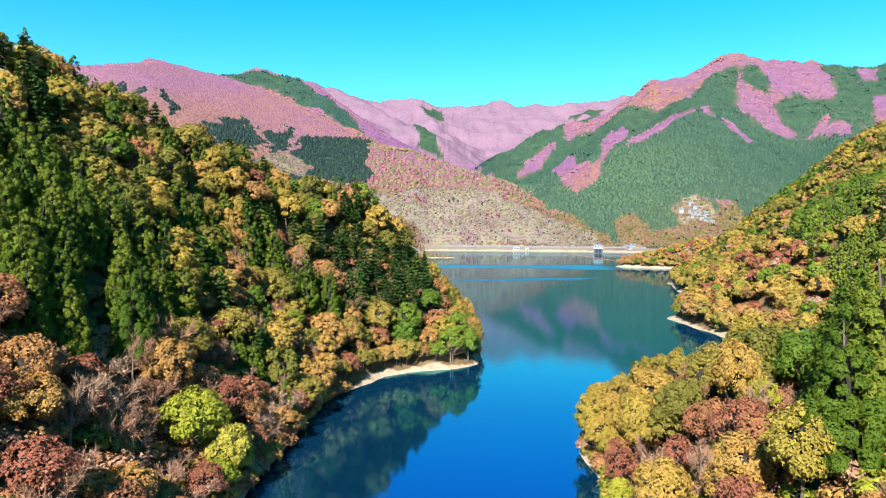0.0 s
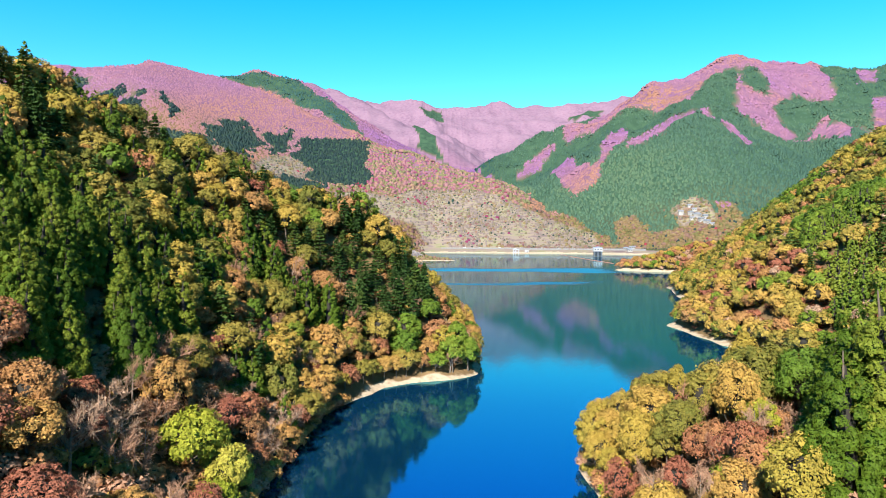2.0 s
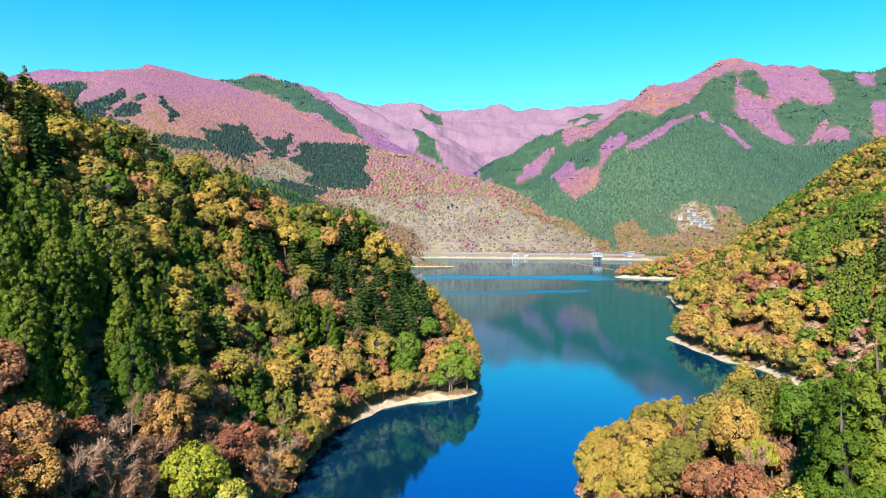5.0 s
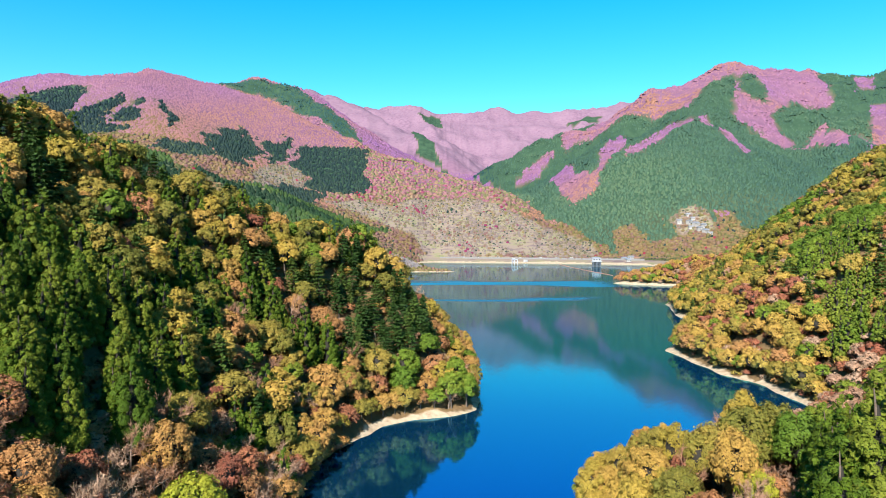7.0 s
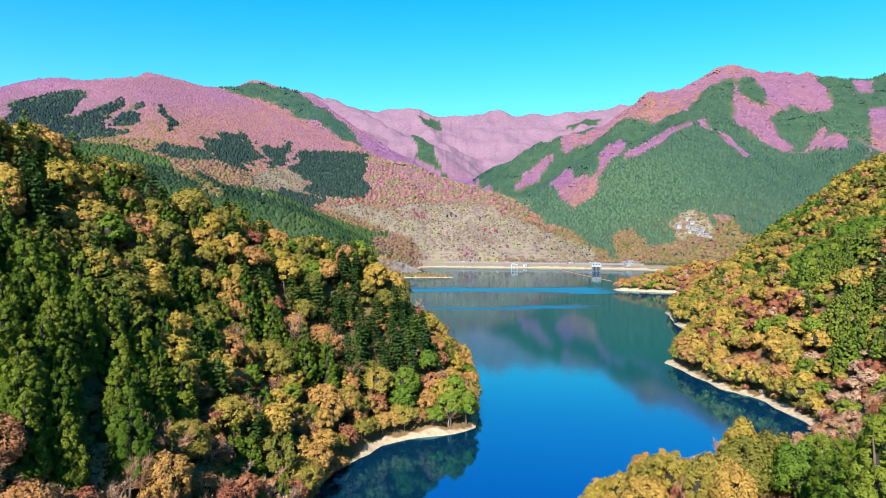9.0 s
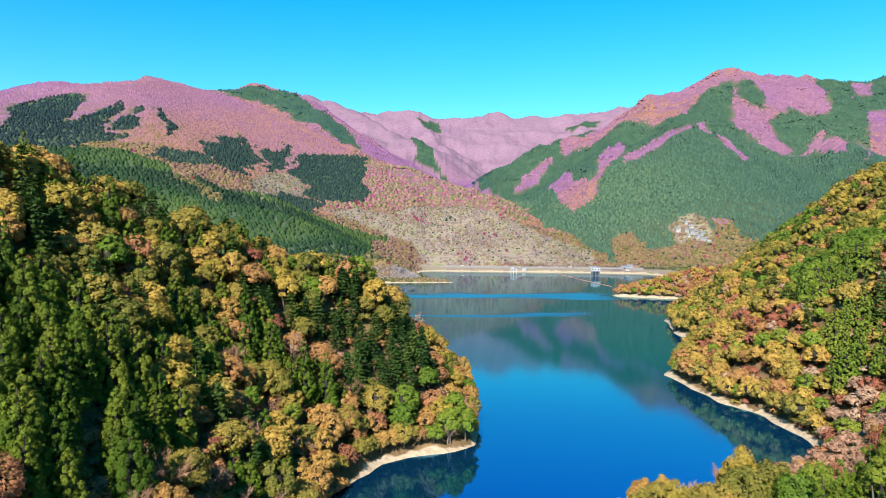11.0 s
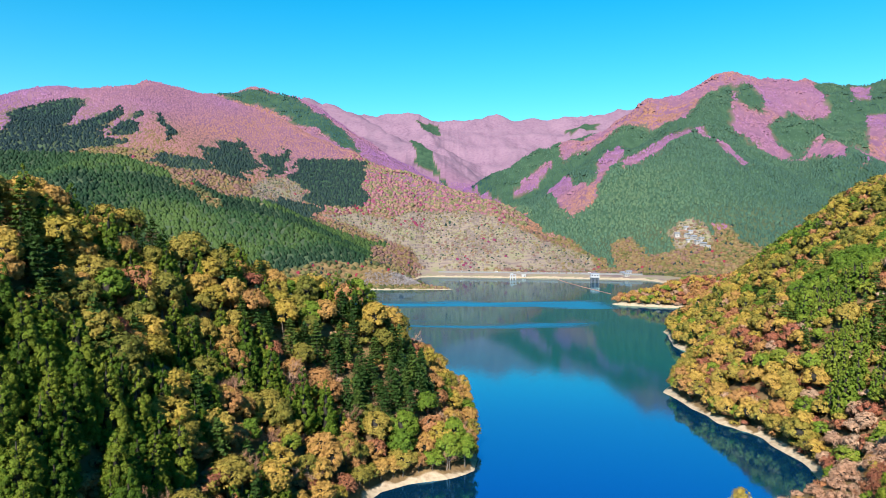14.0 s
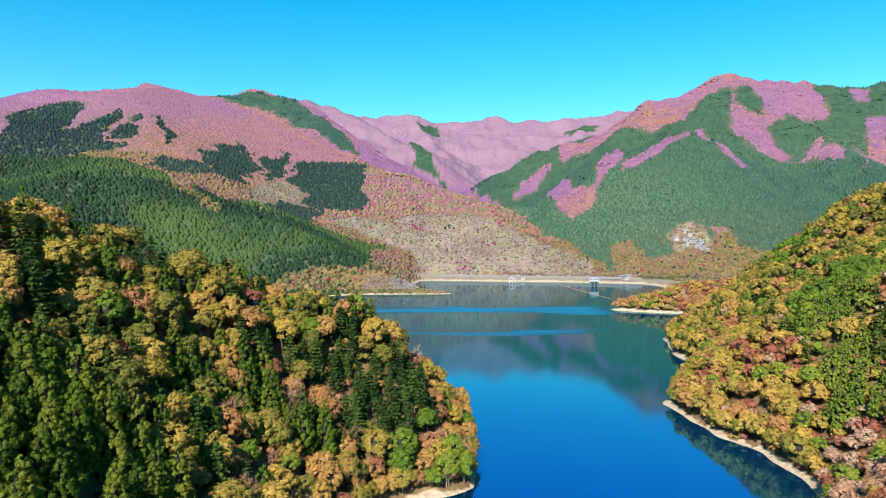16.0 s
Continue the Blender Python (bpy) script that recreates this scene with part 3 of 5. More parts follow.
ICO_F = np.array([(0, 1, 2), (0, 2, 3), (0, 3, 4), (0, 4, 5), (0, 5, 1), (1, 6, 2), (2, 7, 3), (3, 8, 4), (4, 9, 5), (5, 10, 1),
                  (2, 6, 7), (3, 7, 8), (4, 8, 9), (5, 9, 10), (1, 10, 6), (6, 11, 7), (7, 11, 8), (8, 11, 9), (9, 11, 10), (10, 11, 6)])


CORES = {}   # how many faces of each crown are its shade-painted inner core


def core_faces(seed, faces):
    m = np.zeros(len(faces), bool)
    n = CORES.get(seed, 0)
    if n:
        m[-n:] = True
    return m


def unit(v):
    return v / np.maximum(np.linalg.norm(v, axis=1, keepdims=True), 1e-6)


def sprays(p, nrm, size, rng, long=1.0, droop=0.0, tilt=0.55):
    """Leaf sprays: pairs of uneven three-cornered blades at p that face about nrm."""
    n = len(p)
    nrm = unit(nrm + rng.normal(0, tilt, (n, 3)))
    a = rng.normal(0, 1, (n, 3))
    a[:, 2] -= droop * 2
    a = unit(a - (a * nrm).sum(1, keepdims=True) * nrm)
    b = np.cross(nrm, a)
    s = (size * rng.uniform(0.6, 1.35, n))[:, None]
    j = lambda q: rng.normal(0, q, (n, 1)) * s
    v = np.stack([p - a * s * 0.45 + b * j(0.3), p + a * s * long + b * j(0.35) + nrm * s * 0.15, p + b * s * 0.62 + a * j(0.3) + nrm * j(0.25),
                  p + a * s * 0.25 - b * s * 0.2 + nrm * j(0.3), p - a * s * 0.9 * long - b * s * 0.35 - nrm * s * 0.1, p - b * s * 0.85 + a * j(0.35) + nrm * s * 0.1], 1).reshape(-1, 3)
    i = np.arange(n)[:, None] * 6
    return v, np.concatenate([i + (0, 1, 2), i + (3, 4, 5)])


def leaves(p, nrm, side, rng, tilt=0.5):
    """Single three-cornered sprays of leaves at p that face about nrm."""
    n = len(p)
    nrm = unit(unit(nrm) + rng.normal(0, tilt, (n, 3)))
    a = rng.normal(0, 1, (n, 3))
    a = unit(a - (a * nrm).sum(1, keepdims=True) * nrm)
    b = np.cross(nrm, a)
    s = (side * rng.uniform(0.65, 1.35, n))[:, None]
    q = [rng.uniform(0.5, 0.75, (n, 1)) for _ in range(3)]
    v = np.stack([p + a * s * q[0] * 1.15, p - a * s * 0.3 + b * s * q[1], p - a * s * 0.3 - b * s * q[2]], 1).reshape(-1, 3)
    return v, np.arange(3 * n).reshape(-1, 3)


def tube(points, radii, sides=5):
    points = np.asarray(points, float)
    vs, fs = [], []
    for k, (p, r) in enumerate(zip(points, radii)):
        d = points[min(k + 1, len(points) - 1)] - points[max(k - 1, 0)]
        d /= np.linalg.norm(d) + 1e-9
        u = np.cross(d, (0.31, 0.87, 0.1))
        u /= np.linalg.norm(u) + 1e-9
        w = np.cross(d, u)
        for s in range(sides):
            an = 2 * math.pi * s / sides
            vs.append(p + r * (u * math.cos(an) + w * math.sin(an)))
    for k in range(len(points) - 1):
        for s in range(sides):
            a, b = k * sides + s, k * sides + (s + 1) % sides
            fs += [(a, b, b + sides), (a, b + sides, a + sides)]
    return np.array(vs), np.array(fs)


def leafy_mass(c, way, radius, squash, rng, jag, clear):
    """The crumpled body of a clump of leaves; what lies inside other clumps or faces the middle of the crown is left off."""
    v = c + ICO_V * (1, 1, squash) * radius * rng.uniform(1 - jag, 1 + jag, (len(ICO_V), 1)) + rng.normal(0, 0.06 * radius, ICO_V.shape)
    mid = v[ICO_F].mean(1)
    keep = ((mid - c) @ (way + (0, 0, 0.35)) > -0.2 * radius) & clear(mid)
    return v, ICO_F[keep]


def broadleaf_crown(seed, r, h, n, side, clumps=26, fill=0.29, body=0.86):
    """A lopsided crown of many small clumps round a core painted dark as inner shade, thickly set with leaf sprays; the
    foot of the trunk is the origin, the top at h.
    """
    rng = np.random.default_rng(seed)
    i = np.arange(clumps)
    up = 1 - 1.4 * (i + 0.5) / clumps + rng.normal(0, 0.05, clumps)
    up = np.clip(up, -0.6, 0.98)
    an = i * 2.399 + rng.normal(0, 0.22, clumps) + rng.uniform(0, 6)
    ring = np.sqrt(1 - up * up)
    way = np.stack([ring * np.cos(an), ring * np.sin(an), up], 1)
    lr = r * fill * rng.uniform(0.68, 1.35, clumps)
    half = min(h * 0.4, r * 1.25)
    bulge = (1 + 0.2 * np.sin(2 * an + rng.uniform(0, 6)) + 0.12 * np.sin(3 * an + rng.uniform(0, 6))) * rng.uniform(0.74, 1.04, clumps)
    c = way * np.stack([(r - 0.7 * lr) * bulge, (r - 0.7 * lr) * bulge, (half - 0.6 * lr) * rng.uniform(0.82, 1.02, clumps)], 1) + (0, 0, h - half)
    out = []
    share = lr ** 2 / (lr ** 2).sum()
    for k in range(clumps):
        def clear(p, k=k):
            m = np.ones(len(p), bool)
            for j in range(clumps):
                if j != k:
                    m &= np.linalg.norm(p - c[j], axis=1) > lr[j] * 0.7
            return m
        per = int(n * share[k] * 1.35) + 3
        d = unit(rng.normal(0, 1, (per, 3)) + way[k] * 0.8 + (0, 0, 0.5))
        p = c[k] + d * lr[k] * (1.05, 1.05, 0.85) * rng.uniform(0.82, 1.14, (per, 1))
        keep = clear(p)
        if keep.any():
            out.append(leaves(p[keep], d[keep] * 0.8 + way[k] * 0.45 + (0, 0, 0.25), side, rng, 0.34))
        out.append(leafy_mass(c[k], way[k], lr[k] * body, 0.82, rng, 0.22, clear))
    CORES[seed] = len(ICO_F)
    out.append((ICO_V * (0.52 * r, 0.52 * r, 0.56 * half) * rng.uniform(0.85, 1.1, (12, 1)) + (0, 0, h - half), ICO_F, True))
    return join(out)


def conifer_crown(seed, r, h, tufts, per, size, plump=1.0):
    """A cedar: rounded tufts of sprays set round a tall cone, painted dark as the shade in the hollows between."""
    rng = np.random.default_rng(seed)
    out = []
    u = np.sort(1 - np.sqrt(rng.uniform(0.0, 1, tufts)))
    u[-1], u[-2] = 0.97, 0.92
    for k in range(tufts):
        an = k * 2.399 + rng.uniform(-0.4, 0.4)
        rad = r * (1 - u[k]) ** 0.72 * rng.uniform(0.62, 1.0) * min(1, (u[k] + 0.1) * 6)
        big = r * plump * (0.34 - 0.18 * u[k]) * rng.uniform(0.75, 1.25)
        c = np.array([rad * math.cos(an), rad * math.sin(an), h * (0.1 + 0.86 * u[k])])
        way = np.array([math.cos(an) * 0.8, math.sin(an) * 0.8, 0.6])
        d = unit(rng.normal(0, 0.7, (per, 3)) + way)
        out.append(leaves(c + d * big * (1, 1, 1.15) * rng.uniform(0.7, 1.15, (per, 1)), d + (0, 0, 0.2), size * (1 - 0.35 * u[k]), rng, 0.3))
        out.append(leafy_mass(c, way, big * 0.84, 1.15, rng, 0.24, lambda p: (p - c) @ way > -0.05 * big))
    prof = [(0.1, 0.12), (0.22, 0.3), (0.5, 0.2), (0.8, 0.03)]
    ring = np.arange(6) * 2 * math.pi / 6
    v = np.concatenate([np.stack([q * r * np.cos(ring), q * r * np.sin(ring), np.full(6, t * h)], 1) for t, q in prof])
    f = [t for k in range(3) for s in range(6) for t in ((k * 6 + s, k * 6 + (s + 1) % 6, k * 6 + 6 + (s + 1) % 6), (k * 6 + s, k * 6 + 6 + (s + 1) % 6, k * 6 + 6 + s))]
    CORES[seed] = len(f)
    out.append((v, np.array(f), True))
    return join(out)


def fir_crown(seed, r, h, tiers=11):
    """A dark fir or pine: flat tiers of level branches with gaps between."""
    rng = np.random.default_rng(seed)
    ps, ns = [], []
    for k in range(tiers):
        u = k / tiers
        for b in range(7):
            an = b * 0.898 + k * 1.3 + rng.uniform(-0.25, 0.25)
            long = r * (1 - u) ** 0.7 * rng.uniform(0.7, 1.15)
            for q in np.linspace(0.3, 1.0, 6):
                ps.append((math.cos(an) * long * q + rng.normal(0, 0.16), math.sin(an) * long * q + rng.normal(0, 0.16), h * (0.16 + 0.82 * u) + 0.35 * q - 0.25 * q * q + rng.normal(0, 0.08)))
                ns.append((math.cos(an) * 0.3, math.sin(an) * 0.3, 1.0))
    for q in range(14):
        ps.append((rng.normal(0, 0.15), rng.normal(0, 0.15), h * rng.uniform(0.88, 1.0)))
        ns.append((rng.normal(), rng.normal(), 0.6))
    return sprays(np.array(ps), np.array(ns), 0.5, rng, 1.2, 0.1, 0.3)


def limbs(seed, h, r, thick, count):
    """A trunk that tapers, with rising limbs."""
    rng = np.random.default_rng(seed + 900)
    lean = rng.normal(0, 0.05 if count else 0.004, 2) * h
    line = [(0, 0, -0.8), (lean[0] * 0.2, lean[1] * 0.2, h * 0.3), (lean[0] * 0.6, lean[1] * 0.6, h * 0.6), (lean[0], lean[1], h * 0.88)]
    out = [tube(line, [thick * 1.25, thick, thick * 0.65, thick * 0.15], 6)]
    tips = []
    for k in range(count):
        t = rng.uniform(0.28, 0.7)
        base = np.array([lean[0] * t, lean[1] * t, h * t])
        an = k * 2.4 + rng.uniform(-0.4, 0.4)
        d = np.array([math.cos(an), math.sin(an), rng.uniform(0.5, 1.1)])
        tip = base + d * r * rng.uniform(0.55, 0.85)
        mid = (base + tip) / 2 + (0, 0, -0.08 * r)
        out.append(tube([base, mid, tip], [thick * 0.45, thick * 0.3, thick * 0.08], 4))
        tips += [(base, mid, tip)]
    return join(out), tips


def bare_crown(seed, r, h, n):
    """Leafless branches and a haze of thin twigs."""
    rng = np.random.default_rng(seed)
    _, tips = limbs(seed, h, r, 0.16, 9)
    out = []
    starts, ways = [], []
    for base, mid, tip in tips:
        for q in range(5):
            s = base + (tip - base) * rng.uniform(0.35, 1.0)
            d = unit((tip - base + rng.normal(0, 0.6, 3) * r * 0.5 + (0, 0, 0.25 * r))[None])[0]
            e = s + d * r * rng.uniform(0.25, 0.5)
            out.append(tube([s, (s + e) / 2 + (0, 0, 0.05), e], [0.05, 0.035, 0.012], 3))
            for w in range(n // 45 + 1):
                starts.append(s + (e - s) * rng.uniform(0.2, 1))
                ways.append(unit((d * 0.7 + rng.normal(0, 0.5, 3) + (0, 0, 0.2))[None])[0] * r * rng.uniform(0.18, 0.45))
    s, w = np.array(starts), np.array(ways)
    side = unit(np.cross(w, rng.normal(0, 1, w.shape))) * 0.03
    v = np.stack([s + side, s - side, s + w], 1).reshape(-1, 3)
    out.append((v, np.arange(len(v)).reshape(-1, 3)))
    # a few dry leaves still hold
    m = rng.integers(0, len(s), 90)
    out.append(leaves(s[m] + w[m] * rng.uniform(0.4, 1.1, (90, 1)), w[m] + (0, 0, 0.3), 0.26, rng))
    return join(out)


SPECIES = {   # crown radius, height, words
    "gold": (3.7, 9.0, "golden-yellow autumn broadleaf tree on the lakeside slope", "broadleaf tree"),
    "olive": (3.5, 9.2, "olive-green and gold broadleaf tree turning to autumn", "broadleaf tree"),
    "tan": (3.6, 8.2, "tan-orange autumn broadleaf tree on the steep slope", "broadleaf tree"),
    "russet": (3.2, 7.4, "russet-brown autumn tree with a thinning crown", "broadleaf tree"),
    "green": (3.0, 8.4, "bright green broadleaf tree still in full leaf", "broadleaf tree"),
    "lime": (3.0, 6.6, "lime-yellow broadleaf tree at the water's edge", "broadleaf tree"),
    "cedar": (2.7, 11.5, "tall dark green cedar with rounded tufts", "conifer tree"),
    "young_cedar": (2.7, 11.5, "tall yellow-green cedar with thick rounded tufts", "conifer tree"),
    "fir": (2.5, 10.5, "dark fir with level tiers of branches on the ridge", "conifer tree"),
    "bare": (3.5, 6.8, "nearly leafless grey-brown tree with fine pale twigs", "bare tree"),
}
SEEDS = {k: 10 * (i + 1) for i, k in enumerate(SPECIES)}


def tree_models(kind, fine=1.0):
    r, h, label, category = SPECIES[kind]
    models = []
    for k in range(6):
        s = SEEDS[kind] + k
        rr, hh = r * (0.85 + 0.07 * k), h * (0.9 + 0.05 * ((k * 3) % 5))
        if "cedar" in kind:
            v, f = conifer_crown(s, rr, hh, int(80 * fine ** 0.3), int(11 * fine ** 0.7), 0.48 / fine ** 0.5, 0.86)
            (tv, tf), _ = limbs(s, hh, rr, 0.22, 0)
        elif kind == "fir":
            v, f = fir_crown(s, rr, hh)
            (tv, tf), _ = limbs(s, hh * 1.05, rr, 0.2, 0)
        elif kind == "bare":
            v, f = bare_crown(s, rr, hh, 1000)
            (tv, tf), _ = limbs(s, hh, rr, 0.16, 9)
        else:
            v, f = broadleaf_crown(s, rr, hh, int({"russet": 640, "tan": 680}.get(kind, 720) * fine), 0.46 / fine ** 0.5, body=0.5 if kind == "russet" else 0.86)
            (tv, tf), _ = limbs(s, hh, rr, 0.17, 4)
        models.append((mesh_of("crown", v, f, LEAF[kind], inner=core_faces(s, f)), mesh_of("trunk", tv, tf, PALE_BARK if kind == "bare" else BARK, True)))
    return models


MODELS = {k: tree_models(k) for k in SPECIES}
FINE = {k: tree_models(k, 3.6 if "cedar" in k else 2.3) for k in ("gold", "olive", "tan", "russet", "green", "lime", "cedar", "young_cedar")}
FIRST = {}


def shore_rows(line, y0, y1, inland, step, rng):
    """Places a few metres inland along a stretch of shore."""
    pts = np.array(line, float)
    out = []
    for a, b in zip(pts[:-1], pts[1:]):
        n = max(int(np.hypot(*(b - a)) / step), 1)
        out += [a + (b - a) * (k + rng.uniform(0, 0.8)) / n for k in range(n)]
    out = np.array([p for p in out if y0 < p[1] < y1])
    x, y = out[:, 0], out[:, 1]
    e = 1.0
    gx_, gy_ = shore_distance(x + e, y) - shore_distance(x - e, y), shore_distance(x, y + e) - shore_distance(x, y - e)
    r = np.maximum(np.hypot(gx_, gy_), 1e-3)
    return x + gx_ / r * inland, y + gy_ / r * inland


def plant(kind, x, y, z, size, rng, k, slim=1.0):
    """One tree, with its trunk and crown."""
    m = pose(x, y, z - 0.15, rng.normal(0, 2.0), rng.normal(0, 2.0), rng.uniform(0, 360)) @ Matrix.Diagonal((size * slim * rng.uniform(0.92, 1.1), size * slim * rng.uniform(0.92, 1.1), size * rng.uniform(0.9, 1.12), 1))
    close = (x > 11 or y < 108) and kind in FINE
    models = FINE if close else MODELS
    key = (kind, k, close)
    if key not in FIRST:
        root = new("golden_tree" if kind == "gold" else kind + "_tree")
        part("trunk", models[kind][k][1], root, "pale bare trunk and limbs" if kind == "bare" else "")
        part("crown", models[kind][k][0], root)
        tagged(root, SPECIES[kind][2], SPECIES[kind][3], "woods round the lake")
        FIRST[key] = root
        root.matrix_basis = m
        return root
    t = copy_thing(FIRST[key], pose(0, 0, 0))
    t.matrix_basis = m
    return t


def scatter(x0, x1, y0, y1, step, seed, jitter=0.42):
    rng = np.random.default_rng(seed)
    x, y = np.meshgrid(np.arange(x0, x1, step, dtype=float), np.arange(y0, y1, step, dtype=float))
    x[1::2] += step / 2
    x = (x + rng.uniform(-jitter, jitter, x.shape) * step).ravel()
    y = (y + rng.uniform(-jitter, jitter, y.shape) * step).ravel()
    return x, y, rng


# cedar groves on the western slope, and lone trees that stand out: x, y, radius
GROVES = [(-52, 90, 9.5), (-58, 98, 10), (-52, 106, 8.5), (-47, 112, 6.5), (-64, 105, 9), (-44, 104, 4.5), (-60, 86, 9), (-71, 96, 8), (-51, 81, 6.5), (-44, 117, 3),
          (-61, 158, 3.5), (-53, 146, 5), (-39, 159, 5), (-33, 160, 3), (-28, 165, 3), (-47, 160, 3.5), (-57, 140, 3)]
FIRS = [(-25, 184, 9), (-14, 184, 9), (-8, 196, 8), (-12, 205, 6), (-20, 174, 6), (-68, 118, 6), (-78, 126, 6), (-48, 170, 4), (-70, 160, 3.5), (-36, 180, 4)]
FRESH = [(-30, 89, 4.5), (5, 174, 3.5), (-11, 171, 3), (39, 78, 3.5)]


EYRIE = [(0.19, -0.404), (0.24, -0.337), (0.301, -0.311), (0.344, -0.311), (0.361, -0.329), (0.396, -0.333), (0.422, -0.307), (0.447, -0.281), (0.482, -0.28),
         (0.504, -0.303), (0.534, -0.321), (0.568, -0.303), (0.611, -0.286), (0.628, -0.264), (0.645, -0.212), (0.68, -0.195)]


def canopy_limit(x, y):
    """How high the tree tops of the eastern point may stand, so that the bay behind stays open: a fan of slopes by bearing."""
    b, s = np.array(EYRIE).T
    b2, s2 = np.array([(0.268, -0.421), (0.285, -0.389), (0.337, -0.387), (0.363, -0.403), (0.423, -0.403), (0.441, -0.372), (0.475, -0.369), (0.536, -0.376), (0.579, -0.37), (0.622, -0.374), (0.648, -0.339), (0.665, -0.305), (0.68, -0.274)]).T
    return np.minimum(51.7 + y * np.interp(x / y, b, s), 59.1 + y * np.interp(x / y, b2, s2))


# what stands where on the eastern point: kinds with shares, then circles x, y, radius
POINT = [((("young_cedar", 1.0),), [(38, 64, 5), (43, 70, 6), (47, 78, 6), (52, 88, 5), (41, 60, 5), (47, 66, 6), (55, 80, 6), (52, 72, 6), (60, 92, 7), (36.5, 58, 2.5)]),
         ((("green", 1.0),), [(50, 99, 4.5), (33.5, 55.5, 1.6)]),
         ((("olive", 0.7), ("gold", 0.3)), [(44, 100, 5), (40, 94, 3.5)]),
         ((("bare", 1.0),), [(32, 89, 2.2), (29, 59, 2.4), (38, 76, 3.5)]),
         ((("russet", 0.75), ("bare", 0.25)), [(36, 95, 4), (29.5, 77, 5.2), (27, 82, 3.8), (25, 88, 2.5), (32, 70, 4), (26, 74, 3)]),
         ((("tan", 0.6), ("gold", 0.4)), [(31, 62, 2.5), (31.5, 57, 2)]),
         ((("lime", 0.8), ("gold", 0.2)), [(22, 64, 5), (20, 72, 4), (24, 69, 3.5), (20, 79, 3.5), (21, 85, 2.5)])]


def inside(x, y, circles):
    return any((x - a) ** 2 + (y - b) ** 2 < r * r for a, b, r in circles)


def pick(roll, *pairs):
    """The first kind whose share holds the roll."""
    for kind, share in pairs:
        if roll < share:
            return kind
        roll -= share
    return pairs[-1][0]


def near_kind(x, y, d, rng):
    roll = rng.uniform(0, 1)
    size = rng.uniform(0.78, 1.18)
    if x < 12:
        if inside(x, y, FRESH):
            return ("lime" if y < 100 else "green"), size * 1.2
        if inside(x, y, FIRS):
            return pick(roll, ("fir", 0.82), ("olive", 0.18)), size
        if inside(x, y, GROVES):
            return pick(roll, ("cedar", 0.94), ("olive", 0.04), ("bare", 0.02)), size * 1.05
        if d < 36 and y < 114:
            return pick(roll, ("bare", 0.56), ("russet", 0.38), ("tan", 0.06)), size * 0.92
        if y > 136 and d < 24:
            return pick(roll, ("gold", 0.2), ("tan", 0.26), ("russet", 0.18), ("olive", 0.14), ("green", 0.07), ("bare", 0.15)), size * 0.9
        return pick(roll, ("olive", 0.27), ("gold", 0.14), ("tan", 0.13), ("russet", 0.06), ("cedar", 0.2), ("fir", 0.14), ("green", 0.04), ("bare", 0.02)), size * (1.14 if y > 178 and x > -45 else 1.0)
    for shares, circles in POINT:
        if inside(x, y, circles):
            kind = pick(roll, *shares)
            if kind == "young_cedar" and x < 0.565 * y:
                return "bare", size * 0.6
            return kind, size * {"young_cedar": 1.9, "green": 1.35, "olive": 1.4, "bare": 0.9, "lime": 0.75}.get(kind, 1.0)
    if y < 62:
        return pick(roll, ("bare", 0.35), ("russet", 0.5), ("tan", 0.15)), size * (0.8 if x < 0.55 * y else 0.55)
    if y > 80 and x < 40:
        return pick(roll, ("gold", 0.5), ("olive", 0.3), ("tan", 0.12), ("lime", 0.08)), size * 1.1
    if x > 0.58 * y and y < 100:
        return "young_cedar", size * 1.35
    return pick(roll, ("tan", 0.2), ("russet", 0.4), ("bare", 0.4)), size * 0.85


